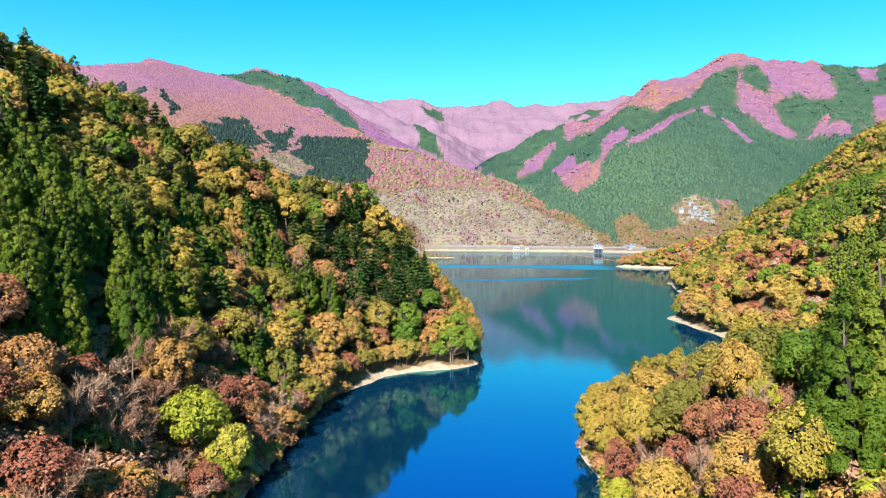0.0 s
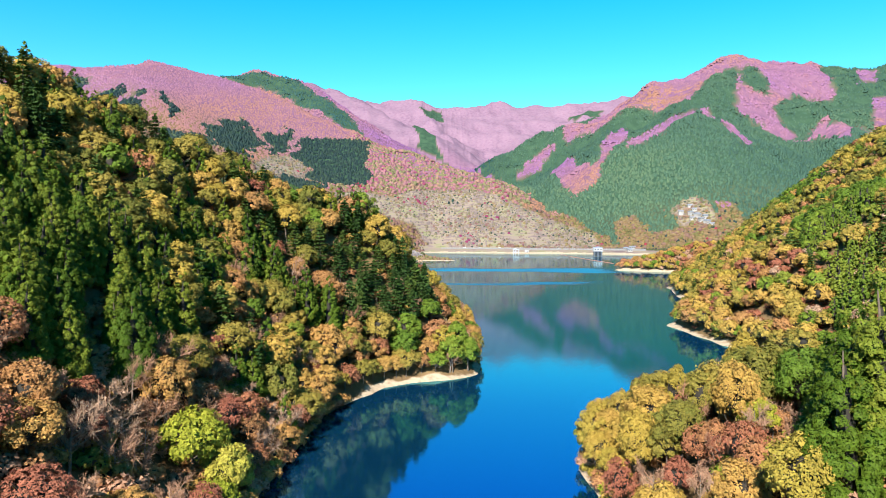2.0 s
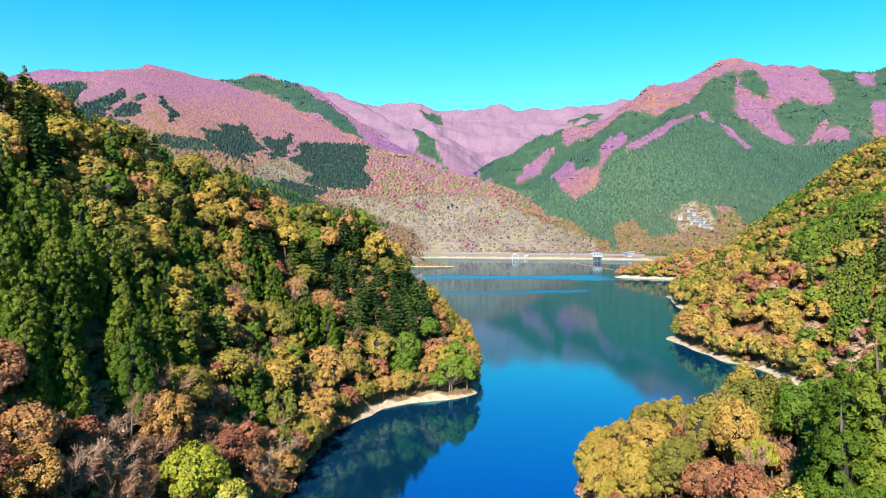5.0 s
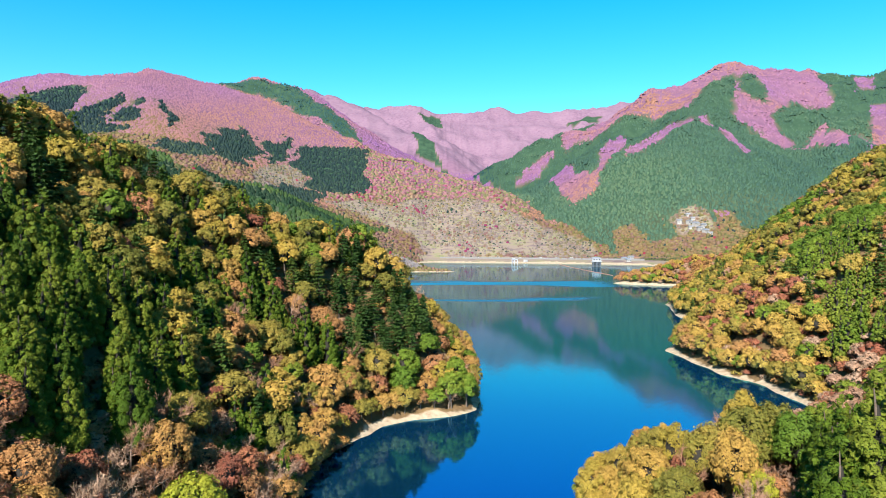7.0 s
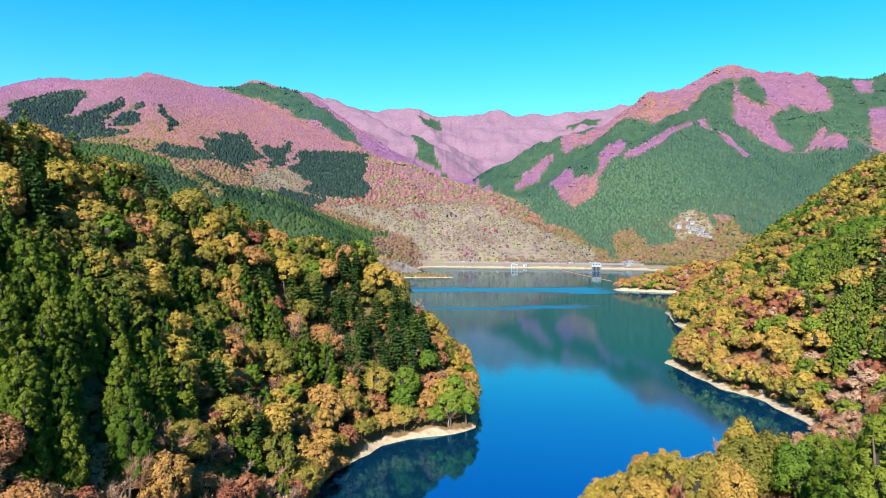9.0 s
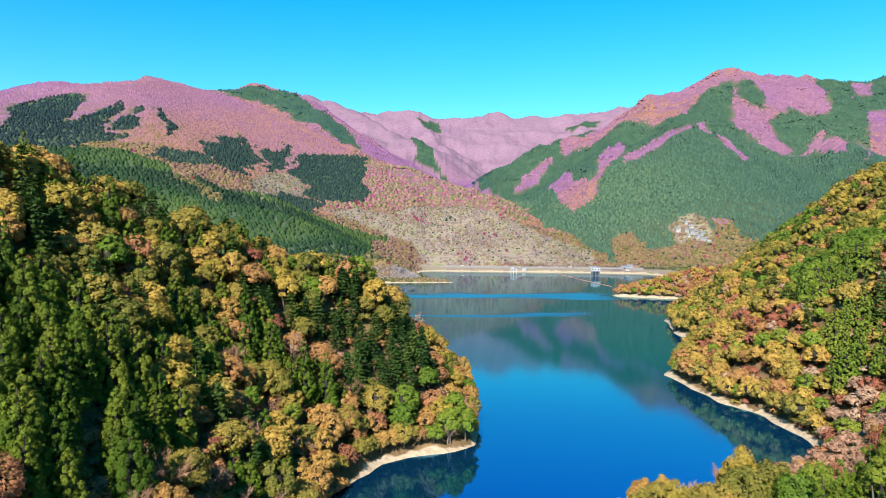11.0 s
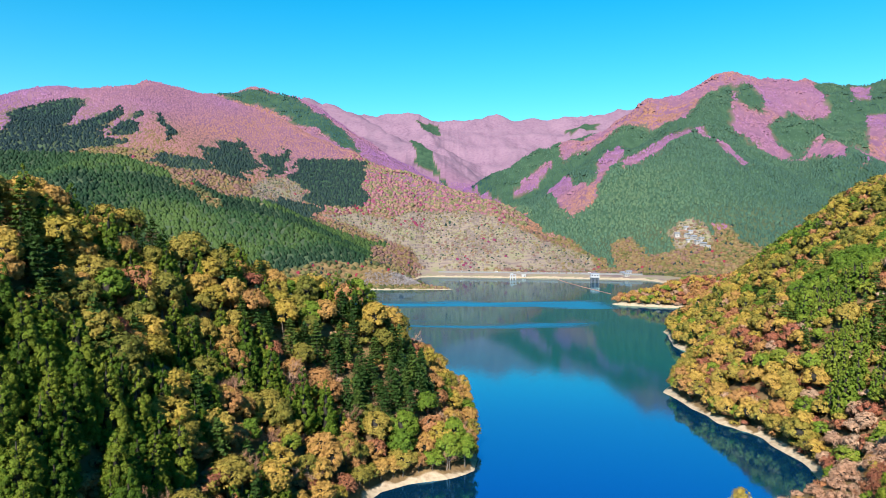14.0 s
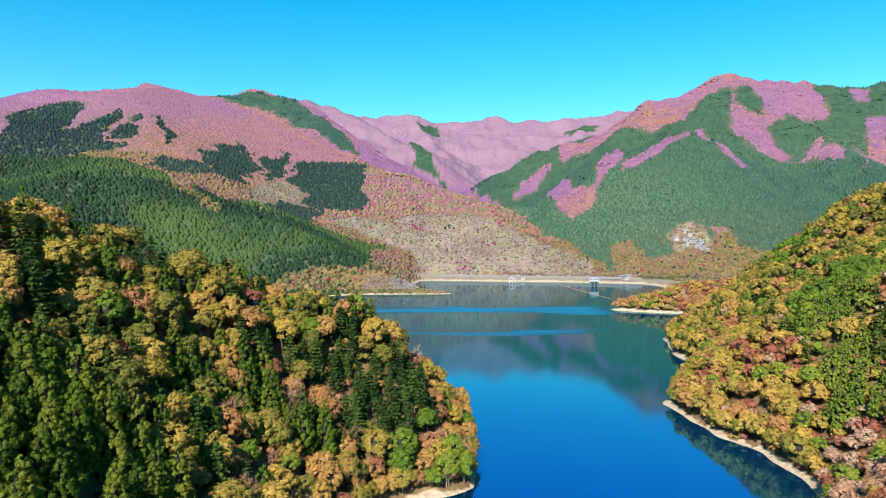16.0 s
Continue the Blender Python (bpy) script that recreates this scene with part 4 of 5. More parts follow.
def near_woods():
    count = {k: 0 for k in SPECIES}
    places = []
    for x0, x1, y0, y1, step, seed in ((13, 84, 38, 150, 4.3, 2), (-135, 10, 52, 262, 4.35, 1)):
        x, y, rng = scatter(x0, x1, y0, y1, step, seed)
        d, away = shore_distance(x, y), slope_away(x, y)
        for i in range(len(x)):
            beach = 4.4 if 139 < y[i] < 184 and x[i] < 12 else 3.4
            if d[i] > beach and np.hypot(x[i], y[i]) > 42 and abs(x[i]) < 0.7 * y[i] + 11 and (x0 > 0 or away[i] > -0.32):
                places.append((x[i], y[i], d[i]))
    rng = np.random.default_rng(77)
    for line, y0, y1, inland, step in ((WEST_SHORE, 62, 139, 1.3, 3.4), (WEST_SHORE, 139, 186, 2.8, 3.2), (WEST_SHORE, 139, 186, 6.0, 3.8), (WEST_SHORE, 186, 255, 1.5, 4.0), (EAST_SHORE, 45, 126, 1.4, 3.6)):
        for x, y in zip(*shore_rows(line, y0, y1, inland, step, rng)):
            if np.hypot(x, y) > 42:
                places.append((x, y, inland))
    # tall trees on the neck of the point, in front of the bay
    tall = {(45.5, 96): "olive", (49.5, 98): "olive", (53.5, 97): "green", (50, 91): "green", (46.5, 102): "gold", (54, 103): "olive", (57.5, 100): "green", (41, 99): "olive"}
    places += [(x, y, 9.0) for x, y in tall]
    for x, y, d in places:
        kind, size = near_kind(x, y, d, rng)
        if (x, y) in tall:
            kind, size = tall[x, y], 2.4
        if d < 4:
            size *= 0.88
        if count[kind] >= 300:
            kind = min(("olive", "gold", "tan", "russet"), key=count.get)
        if x > 13 and y < 150:
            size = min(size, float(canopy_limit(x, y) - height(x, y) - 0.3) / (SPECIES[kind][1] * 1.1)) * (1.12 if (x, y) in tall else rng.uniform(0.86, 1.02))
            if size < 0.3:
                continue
        plant(kind, x, y, float(height(x, y)), size, rng, int(rng.integers(0, 6)), 0.78 if x > 13 and "cedar" not in kind else 1.0)
        count[kind] += 1


near_woods()


def undergrowth():
    """Bushes and saplings that fill the slope between the trees."""
    fine = [with_core(broadleaf_crown, 310 + k, 1.7, 2.2, 130, 0.34, 6, 0.5) for k in range(4)]
    x, y, rng = scatter(44, 108, 92, 158, 2.7, 16)
    d = shore_distance(x, y)
    m = (d > 3.0) & (x > 0.45 * y)
    x, y = x[m], y[m]
    roll = rng.uniform(0, 1, len(x))
    thin = [with_core(broadleaf_crown, 320 + k, 1.7, 2.0, 80, 0.36, 6, 0.5) for k in range(4)]
    for kind, lo, hi in (("bare", 0, 0.74), ("russet", 0.74, 0.87), ("tan", 0.87, 0.94), ("gold", 0.94, 1)):
        q = (roll >= lo) & (roll < hi)
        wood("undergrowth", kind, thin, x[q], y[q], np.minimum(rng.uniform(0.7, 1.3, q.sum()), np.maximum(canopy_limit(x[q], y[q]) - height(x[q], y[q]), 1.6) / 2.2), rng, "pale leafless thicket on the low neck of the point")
    x, y, rng = scatter(14, 42, 40, 74, 2.4, 18)
    m = (shore_distance(x, y) > 0.6) & (np.hypot(x, y) > 43)
    sx, sy = shore_rows(EAST_SHORE, 42, 126, 0.7, 1.5, rng)
    x, y = np.append(x[m], sx), np.append(y[m], sy)
    roll = rng.uniform(0, 1, len(x))
    for kind, lo, hi in (("russet", 0, 0.25), ("tan", 0.25, 0.4), ("bare", 0.4, 0.55), ("lime", 0.55, 0.8), ("gold", 0.8, 1)):
        q = (roll >= lo) & (roll < hi)
        wood("undergrowth", kind, fine, x[q], y[q], rng.uniform(0.6, 1.2, q.sum()), rng, "tan and brown bushes on the slope of the point")
    x, y, rng = scatter(-75, -20, 55, 118, 2.6, 17)
    sx, sy = shore_rows(WEST_SHORE, 58, 146, 0.5, 1.9, rng)
    m = (shore_distance(x, y) > 0.6) & (shore_distance(x, y) < 26) & (np.abs(x) < 0.7 * y + 8)
    x, y = np.append(x[m], sx), np.append(y[m], sy)
    roll = rng.uniform(0, 1, len(x))
    for kind, lo, hi in (("bare", 0, 0.25), ("russet", 0.25, 0.62), ("tan", 0.62, 0.92), ("gold", 0.92, 1)):
        q = (roll >= lo) & (roll < hi)
        wood("undergrowth", kind, thin, x[q], y[q], rng.uniform(0.7, 1.4, q.sum()), rng, "brown twiggy bushes above the dark western bank")
    shrubs = [with_core(broadleaf_crown, 300 + k, 1.9, 2.4, 45, 0.5, 5, 0.52) for k in range(5)]
    for x0, x1, y0, y1, seed in ((13, 90, 38, 150, 12), (-120, 10, 52, 262, 11), (84, 170, 150, 345, 13)):
        x, y, rng = scatter(x0, x1, y0, y1, 4.1 if x0 < 0 else 3.9 if x0 > 80 else 4.8, seed)
        d, away = shore_distance(x, y), slope_away(x, y)
        m = (d > np.where((y > 139) & (y < 180) & (x < 12), 3.2, 0.3)) & (np.hypot(x, y) > 42) & (np.abs(x) < 0.7 * y + 8) & (away > -0.2) & ((x < 60) | (d > 2.5))
        x, y = x[m], y[m]
        roll = rng.uniform(0, 1, len(x))
        for kind, lo, hi in (("olive", 0, 0.3), ("russet", 0.3, 0.6), ("tan", 0.6, 0.8), ("bare", 0.8, 1)):
            q = (roll >= lo) & (roll < hi)
            kind = "bare" if x0 == 13 and kind == "olive" else kind
            sizes = rng.uniform(0.6, 1.3, q.sum())
            if x0 == 13:
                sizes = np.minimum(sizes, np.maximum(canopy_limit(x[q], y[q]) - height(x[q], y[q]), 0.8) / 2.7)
            wood("undergrowth", kind, fine if x0 == 13 else shrubs, x[q], y[q], sizes, rng, "low autumn bushes and saplings between the trees")

# ---------------- woods farther off: real crowns, joined by kind ----------------
def scaled(models, xs, ys, zs, sizes, rng, far_stray=0.12):
    """Joins one copy of a random model at each place. Gives verts, triangles and a tone for each tree."""
    vs, fs, ts, at = [], [], [], 0
    pick = rng.integers(0, len(models), len(xs))
    inner = []
    for k, (v, f, *rest) in enumerate(models):
        idx = np.nonzero(pick == k)[0]
        if not len(idx):
            continue
        an = rng.uniform(0, 6.283, len(idx))
        ca, sa = np.cos(an)[:, None], np.sin(an)[:, None]
        sz = sizes[idx][:, None]
        wide = sz * rng.uniform(0.88, 1.14, (len(idx), 1))
        vx = (v[None, :, 0] * ca - v[None, :, 1] * sa) * wide + xs[idx][:, None]
        vy = (v[None, :, 0] * sa + v[None, :, 1] * ca) * wide + ys[idx][:, None]
        vz = v[None, :, 2] * sz + zs[idx][:, None]
        vs.append(np.stack([vx, vy, vz], 2).reshape(-1, 3))
        fs.append((f[None] + (np.arange(len(idx)) * len(v))[:, None, None]).reshape(-1, 3) + at)
        drift = np.where(ys[idx] > 1000, 0.38, 0.48) + np.where(ys[idx] > 1000, 0.36, np.where(ys[idx] > 640, 0.6, 0.42)) * fbm(xs[idx], ys[idx], np.where(ys[idx] > 1000, 330, 90), 3, 61)
        west = (ys[idx] > 1000) & (ys[idx] < 1700) & (xs[idx] < 200)
        drift = np.where(west, 0.08 + 0.6 * drift + 0.42 * blend(-600, -430, xs[idx] - 0.25 * (ys[idx] - 1400)), drift)
        stray = np.where(ys[idx] > 640, far_stray, 0.25) * rng.uniform(-1, 1, len(idx))
        ts.append(np.repeat(np.clip(drift + stray, 0, 1), len(v)))
        inner.append(np.tile(rest[0] if rest else np.zeros(len(f), bool), len(idx)))
        at += len(idx) * len(v)
    return np.concatenate(vs), np.concatenate(fs), np.concatenate(ts), np.concatenate(inner)


def dome(seed, r, h, sides=5, rows_of=((0.0, 0.55), (0.35, 1.0), (0.75, 0.72))):
    """A small lumpy crown."""
    rng = np.random.default_rng(seed)
    rows = []
    for t, q in rows_of:
        an = np.arange(sides) * 2 * math.pi / sides + rng.uniform(0, 1)
        q = q * r * rng.uniform(0.58, 1.3, sides)
        rows.append(np.stack([q * np.cos(an), q * np.sin(an), t * h + rng.uniform(-0.14, 0.14, sides) * h], 1))
    v = np.concatenate(rows + [np.array([(rng.uniform(-0.2, 0.2) * r, rng.uniform(-0.2, 0.2) * r, h)])])
    f = [t for k in range(len(rows_of) - 1) for s in range(sides) for t in ((k * sides + s, k * sides + (s + 1) % sides, (k + 1) * sides + (s + 1) % sides), (k * sides + s, (k + 1) * sides + (s + 1) % sides, (k + 1) * sides + s))]
    e = len(rows_of) - 1
    f += [(e * sides + s, e * sides + (s + 1) % sides, e * sides + sides) for s in range(sides)]
    return v, np.array(f)


def wood(name, kind, models, x, y, sizes, rng, label, smooth=False):
    if len(x) == 0:
        return
    v, f, t, inner = scaled(models, x, y, height(x, y) - 0.4, sizes, rng, {"scrubwood": 0.5, "shorewood": 0.42, "pinkwood": 0.06, "spurcedar": 0.16, "farcedar": 0.3, "mixwood": 0.6, "darkcedar": 0.3}.get(kind, 0.14))
    tagged(new(name, mesh_of(name, v, f, WOODS[kind], smooth, t, inner)), label, "woodland", kind="stuff")


def with_core(make, seed, *args):
    v, f = make(seed, *args)
    return v, f, core_faces(seed, f)


def mid_crowns(n, side, tufts):
    """Crowns for the eastern hillside."""
    out = {k: [with_core(broadleaf_crown, first + j, r, h, n, side, 13, 0.4) for j in range(5)] for k, first, r, h in
           (("gold", 100, 3.3, 7.6), ("olive", 105, 3.2, 7.8), ("tan", 160, 3.2, 7.2), ("russet", 110, 2.9, 6.4), ("green", 120, 3.0, 7.6), ("bare", 140, 2.7, 5.4))}
    out["cedar"] = [with_core(conifer_crown, 130 + j, 2.5, 10.5, tufts, 4, side * 0.9, 0.74) for j in range(4)]
    out["fir"] = [fir_crown(150 + j, 2.6, 9.5, 8) for j in range(3)]
    return out


MID, MID_FAR = mid_crowns(150, 0.62, 78), mid_crowns(45, 0.9, 40)
FAR_ROUND = [dome(200 + k, 4.5, 4.3, 5, ((-0.55, 1.0), (0.6, 0.78))) for k in range(6)]
FAR_LOW = [dome(220 + k, 5.0, 2.7, 6, ((-1.5, 1.0),)) for k in range(6)]
FAR_CONE = [dome(230 + k, 3.6, 4.6, 5, ((-0.5, 1.0),)) for k in range(4)]
FAR_SPIRE = [dome(210 + k, 3.5, 5.4, 5, ((-0.3, 1.0), (0.45, 0.72))) for k in range(5)]
FAR_CLUMP = [dome(240 + k, 4.3, 4.6, 7, ((-0.4, 0.9), (0.2, 1.05), (0.68, 0.7))) for k in range(6)]


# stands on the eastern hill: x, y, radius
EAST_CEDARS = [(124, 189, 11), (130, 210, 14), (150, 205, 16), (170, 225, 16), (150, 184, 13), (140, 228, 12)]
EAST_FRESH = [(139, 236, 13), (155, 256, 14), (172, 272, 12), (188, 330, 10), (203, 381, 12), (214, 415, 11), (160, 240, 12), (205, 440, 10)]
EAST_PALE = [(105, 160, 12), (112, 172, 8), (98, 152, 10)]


def circles_mask(x, y, circles):
    m = np.zeros(x.shape, bool)
    wob = 1 + 0.4 * fbm(x, y, 14, 2, 51)
    for a, b, r in circles:
        m |= np.hypot(x - a, y - b) < r * wob
    return m


def east_hill():
    x, y, rng = scatter(84, 470, 140, 660, 4.6, 3)
    d, away = shore_distance(x, y), slope_away(x, y)
    keep = (d > 5.5) & (away > -0.2) & (x < 0.74 * y + 20)
    x, y, d = x[keep], y[keep], d[keep]
    roll = rng.uniform(0, 1, len(x))
    sx, sy = shore_rows(EAST_SHORE, 158, 640, 3.4, 3.8, rng)
    x, y, d = np.append(x, sx), np.append(y, sy), np.append(d, np.full(len(sx), 3.4))
    roll = rng.uniform(0, 1, len(x))
    names = ("gold", "russet", "green", "cedar", "bare", "fir", "olive", "tan")
    kind = np.select([roll < 0.66, roll < 0.8, roll < 0.87, roll < 0.89, roll < 0.92], [0, 1, 2, 3, 4], 5)
    low = (d < 26) & (y < 300)
    kind[low] = np.select([roll < 0.72, roll < 0.85, roll < 0.93], [0, 1, 2], 4)[low]
    other = rng.uniform(0, 1, len(x))
    m = kind == 0
    kind[m] = np.select([other < 0.42, other < 0.86], [0, 6], 7)[m]
    cape = (y > 450)
    kind[cape] = np.select([roll < 0.15, roll < 0.45, roll < 0.8, roll < 0.85], [0, 7, 1, 2], 4)[cape]
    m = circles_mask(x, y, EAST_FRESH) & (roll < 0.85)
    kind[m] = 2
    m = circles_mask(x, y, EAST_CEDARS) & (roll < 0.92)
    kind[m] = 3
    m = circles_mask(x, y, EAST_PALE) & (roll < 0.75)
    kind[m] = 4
    for k, name in enumerate(names):
        for models, m in ((MID, (kind == k) & (y < 330)), (MID_FAR, (kind == k) & (y >= 330))):
            wood(name + "_woods", "eastcedar" if name == "cedar" else name, models[name], x[m], y[m], rng.uniform(0.7, 1.2, m.sum()), rng, LABELS[name] + " on the sunny eastern hillside")


LABELS = {"gold": "golden autumn woodland", "olive": "olive and gold woodland", "tan": "tan-orange autumn woodland", "russet": "russet autumn woodland", "green": "bright green woodland", "cedar": "dense green cedar stand",
          "bare": "leafless pale thicket", "fir": "scattered dark firs", "scarlet": "crimson maples scattered"}


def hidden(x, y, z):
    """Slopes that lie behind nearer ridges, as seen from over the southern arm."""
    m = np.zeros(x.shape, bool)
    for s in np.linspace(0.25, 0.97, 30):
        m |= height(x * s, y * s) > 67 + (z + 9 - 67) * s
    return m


def far_woods():
    for x0, x1, y0, y1, step, seed, grow in ((-1150, 1150, 660, 1630, 5.4, 5, 1.0), (-1600, 1650, 1630, 2480, 6.2, 6, 1.05)):
        x, y, rng = scatter(x0, x1, y0, y1, step, seed, 0.75)
        keep = (np.abs(x) < 0.71 * y + 40)
        x, y = x[keep], y[keep]
        d, away, z = shore_distance(x, y), slope_away(x, y), height(x, y)
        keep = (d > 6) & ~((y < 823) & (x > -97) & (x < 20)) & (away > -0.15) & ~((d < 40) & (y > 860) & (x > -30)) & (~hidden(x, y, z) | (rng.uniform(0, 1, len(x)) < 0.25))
        x, y, z = x[keep], y[keep], z[keep]
        kind = wood_kind(x, y)
        roll = rng.uniform(0, 1, len(x))
        sizes = rng.uniform(0.62, 1.05, len(x)) * grow
        a, b = kind == 0, kind == 1
        if grow == 1.0:
            mixed = a & (((x > -200) & (x < 175) & (y > 1150) & (y < 1500) & (z + 30 * fbm(x, y, 90, 3, 18) > 70)))
            wood("mixed_autumn_woods", "mixwood", FAR_CLUMP, x[mixed], y[mixed], sizes[mixed] * rng.uniform(0.6, 1.1, mixed.sum()), rng, "crimson, pink and golden woods above the terraces")
            a = a & ~mixed
            low = a & ((z + 25 * fbm(x, y, 90, 3, 17) < 85) | ((x < -250) & (y < 1120)))
            m = low & (roll < 0.93)
            wood("far_shore_woods", "shorewood", FAR_CLUMP, x[m], y[m], sizes[m] * rng.uniform(0.5, 1.05, m.sum()), rng, "tan and olive autumn woods above the far shore")
            m = low & (roll >= 0.93) & (roll < 0.985)
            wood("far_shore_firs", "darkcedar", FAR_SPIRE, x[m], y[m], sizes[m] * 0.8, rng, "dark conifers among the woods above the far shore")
            m = low & (roll >= 0.985)
            wood("scarlet_trees", "scarlet", FAR_ROUND, x[m], y[m], sizes[m] * 0.8, rng, "crimson maples scattered above the far shore")
            a = a & ~low
        wood("leafless_woods", "pinkwood", FAR_LOW, x[a], y[a], sizes[a] * 1.25, rng, "leafless mauve-brown woods on the far slopes, with painted bluish haze", True)
        spur = b & on_spur(x, y)
        old = b & ~spur & (y < 1700) & (x < -90)
        b = b & ~spur & ~old
        # the back ridges take the palette with the most painted haze
        teal = b & (y > 1900) & (x < 150)
        b = b & ~teal
        wood("ridge_conifer_woods", "hazecedar", FAR_CONE, x[teal], y[teal], sizes[teal], rng, "green conifers on the back ridges, with blue haze painted in")
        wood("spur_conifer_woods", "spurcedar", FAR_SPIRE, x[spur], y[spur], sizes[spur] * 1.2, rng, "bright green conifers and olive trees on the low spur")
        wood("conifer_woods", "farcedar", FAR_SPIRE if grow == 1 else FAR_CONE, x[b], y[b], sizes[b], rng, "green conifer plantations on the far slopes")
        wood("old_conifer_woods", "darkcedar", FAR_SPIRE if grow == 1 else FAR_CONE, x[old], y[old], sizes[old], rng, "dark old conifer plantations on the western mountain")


def scrub():
    """Bushes dotted over the open terraces."""
    x, y, rng = scatter(-340, 470, 790, 1330, 3.9, 15)
    m = (wood_kind(x, y) == 2) & (shore_distance(x, y) > 40) & (rng.uniform(0, 1, len(x)) < 0.68 + 0.4 * fbm(x, y, 40, 2, 19))
    x, y = x[m], y[m]
    roll = rng.uniform(0, 1, len(x))
    for kind, lo, hi, size in (("scrubwood", 0, 0.72, 0.55), ("shorewood", 0.72, 0.85, 0.6), ("darkcedar", 0.85, 0.993, 0.42), ("scarlet", 0.993, 1, 0.6)):
        q = (roll >= lo) & (roll < hi)
        wood("scrub", kind, FAR_ROUND, x[q], y[q], rng.uniform(0.5, 1.4, q.sum()) * size, rng, "scattered bushes on the old terraced slope")


def reed_thicket():
    """A pale leafless thicket on the spit."""
    stems = []
    for k in range(4):
        q = np.random.default_rng(500 + k)
        foot = q.normal(0, 1.1, (26, 2))
        top = foot * 1.5 + q.normal(0, 0.35, (26, 2))
        tall = 3.4 * np.exp(-(foot ** 2).sum(1) / 6) * q.uniform(0.7, 1.1, 26)
        v = np.stack([np.column_stack([foot[:, 0] - 0.22, foot[:, 1], np.full(26, -0.5)]), np.column_stack([foot[:, 0] + 0.22, foot[:, 1], np.full(26, -0.5)]), np.column_stack([top, tall])], 1).reshape(-1, 3)
        stems.append((v, np.arange(78).reshape(-1, 3)))
    x, y, rng = scatter(-92, -24, 800, 822, 1.7, 25, 0.7)
    m = (shore_distance(x, y) > 6)
    x, y = x[m], y[m]
    wood("reed_thicket", "palereed", stems, x, y, rng.uniform(0.7, 1.0, len(x)) * (0.75 + 0.5 * blend(-70, -40, x) * (1 - blend(-34, -24, x))), rng, "pale grey leafless thicket on the spit")
    x, y, rng = scatter(-150, 10, 783, 801, 2.8, 26, 0.7)
    m = (shore_distance(x, y) > 4.5) & (rng.uniform(0, 1, len(x)) < 0.8)
    wood("spit_bushes", "shorewood", FAR_CLUMP, x[m], y[m], rng.uniform(0.25, 0.62, m.sum()), rng, "golden and tan bushes along the spit")
    x, y, rng = scatter(395, 470, 1085, 1175, 6.5, 27, 0.8)
    m = rng.uniform(0, 1, len(x)) < 0.55
    wood("hamlet_trees", "shorewood", FAR_CLUMP, x[m], y[m], rng.uniform(0.45, 0.8, m.sum()), rng, "tan and gold trees between the houses of the hamlet")


def side_woods():
    """The same woods go on along both banks to the south."""
    x, y, rng = scatter(-150, 170, -130, 60, 9.5, 35)
    m = (shore_distance(x, y) > 4) & (np.hypot(x, y) > 44) & (np.abs(x) > 0.8 * y + 14)
    x, y = x[m], y[m]
    roll = rng.uniform(0, 1, len(x))
    for kind, lo, hi in (("gold", 0, 0.25), ("olive", 0.25, 0.5), ("tan", 0.5, 0.7), ("russet", 0.7, 0.85), ("cedar", 0.85, 1)):
        q = (roll >= lo) & (roll < hi)
        wood(kind + "_woods", kind, MID_FAR[kind], x[q], y[q], rng.uniform(0.9, 1.3, q.sum()), rng, LABELS[kind] + " along the southern banks")


# strips of crimson maples over the terraces, and three dark firs
MAPLES = [(-178, 1181, -131, 1212), (-88, 1191, -17, 1209), (103, 1326, 121, 1228), (-49, 1212, -33, 1207), (82, 1157, 102, 1157), (45, 1084, 51, 1078), (-162, 1213, -142, 1215)]
LONE_FIRS = [(11, 1220), (19, 1226), (27, 1218)]


def terrace_trees():
    rng = np.random.default_rng(44)
    xs, ys = [], []
    for ax, ay, bx, by in MAPLES:
        n = 5 + int(np.hypot(bx - ax, by - ay) / 7)
        t = rng.uniform(0, 1, n)
        xs += list(ax + (bx - ax) * t + rng.normal(0, 4, n))
        ys += list(ay + (by - ay) * t + rng.normal(0, 7, n))
    wood("crimson_maples", "scarlet", FAR_ROUND, np.array(xs), np.array(ys), rng.uniform(0.5, 0.95, len(xs)), rng, "crimson maples in loose rows on the terraces")
    x, y = np.array(LONE_FIRS, float).T
    wood("lone_firs", "darkcedar", FAR_SPIRE, x, y, np.array((1.0, 1.25, 0.9)), rng, "three dark firs standing alone on the terraces")


undergrowth()
terrace_trees()
reed_thicket()
side_woods()
east_hill()
far_woods()
scrub()

# ---------------- the far shore: road, intake tower, gate, boom ----------------
def plain(name, c, rough=0.8, spread=0.18, size=1.5, metal=0.0):
    """A surface with stains at two scales."""
    m, n, l, b = nodes_of(name)
    pos = n.new("ShaderNodeNewGeometry").outputs["Position"]
    r = ramp(n, [(0.25, tuple(v * (1 - spread) * DEPTH for v in c)), (0.75, tuple(min(v * (1 + spread), 0.9) * DEPTH for v in c))])
    mixed = maths(n, l, "ADD", maths(n, l, "MULTIPLY", noise_node(n, l, size, 6, pos), 0.6), maths(n, l, "MULTIPLY", noise_node(n, l, size * 6, 3, pos), 0.4))
    l.new(mixed, r.inputs[0])
    l.new(r.outputs[0], b.inputs["Base Color"])
    b.inputs["Roughness"].default_value, b.inputs["Metallic"].default_value = rough, metal
    return m


CONCRETE = plain("concrete", (0.21, 0.20, 0.205))
PALE_CONCRETE = plain("pale_concrete", (0.36, 0.35, 0.345))
ASPHALT = plain("asphalt", (0.11, 0.105, 0.10))
WHITE_WALL = plain("white_plaster", (0.38, 0.36, 0.35), 0.7, 0.12)
TIMBER_WALL = plain("brown_timber_wall", (0.24, 0.16, 0.10))
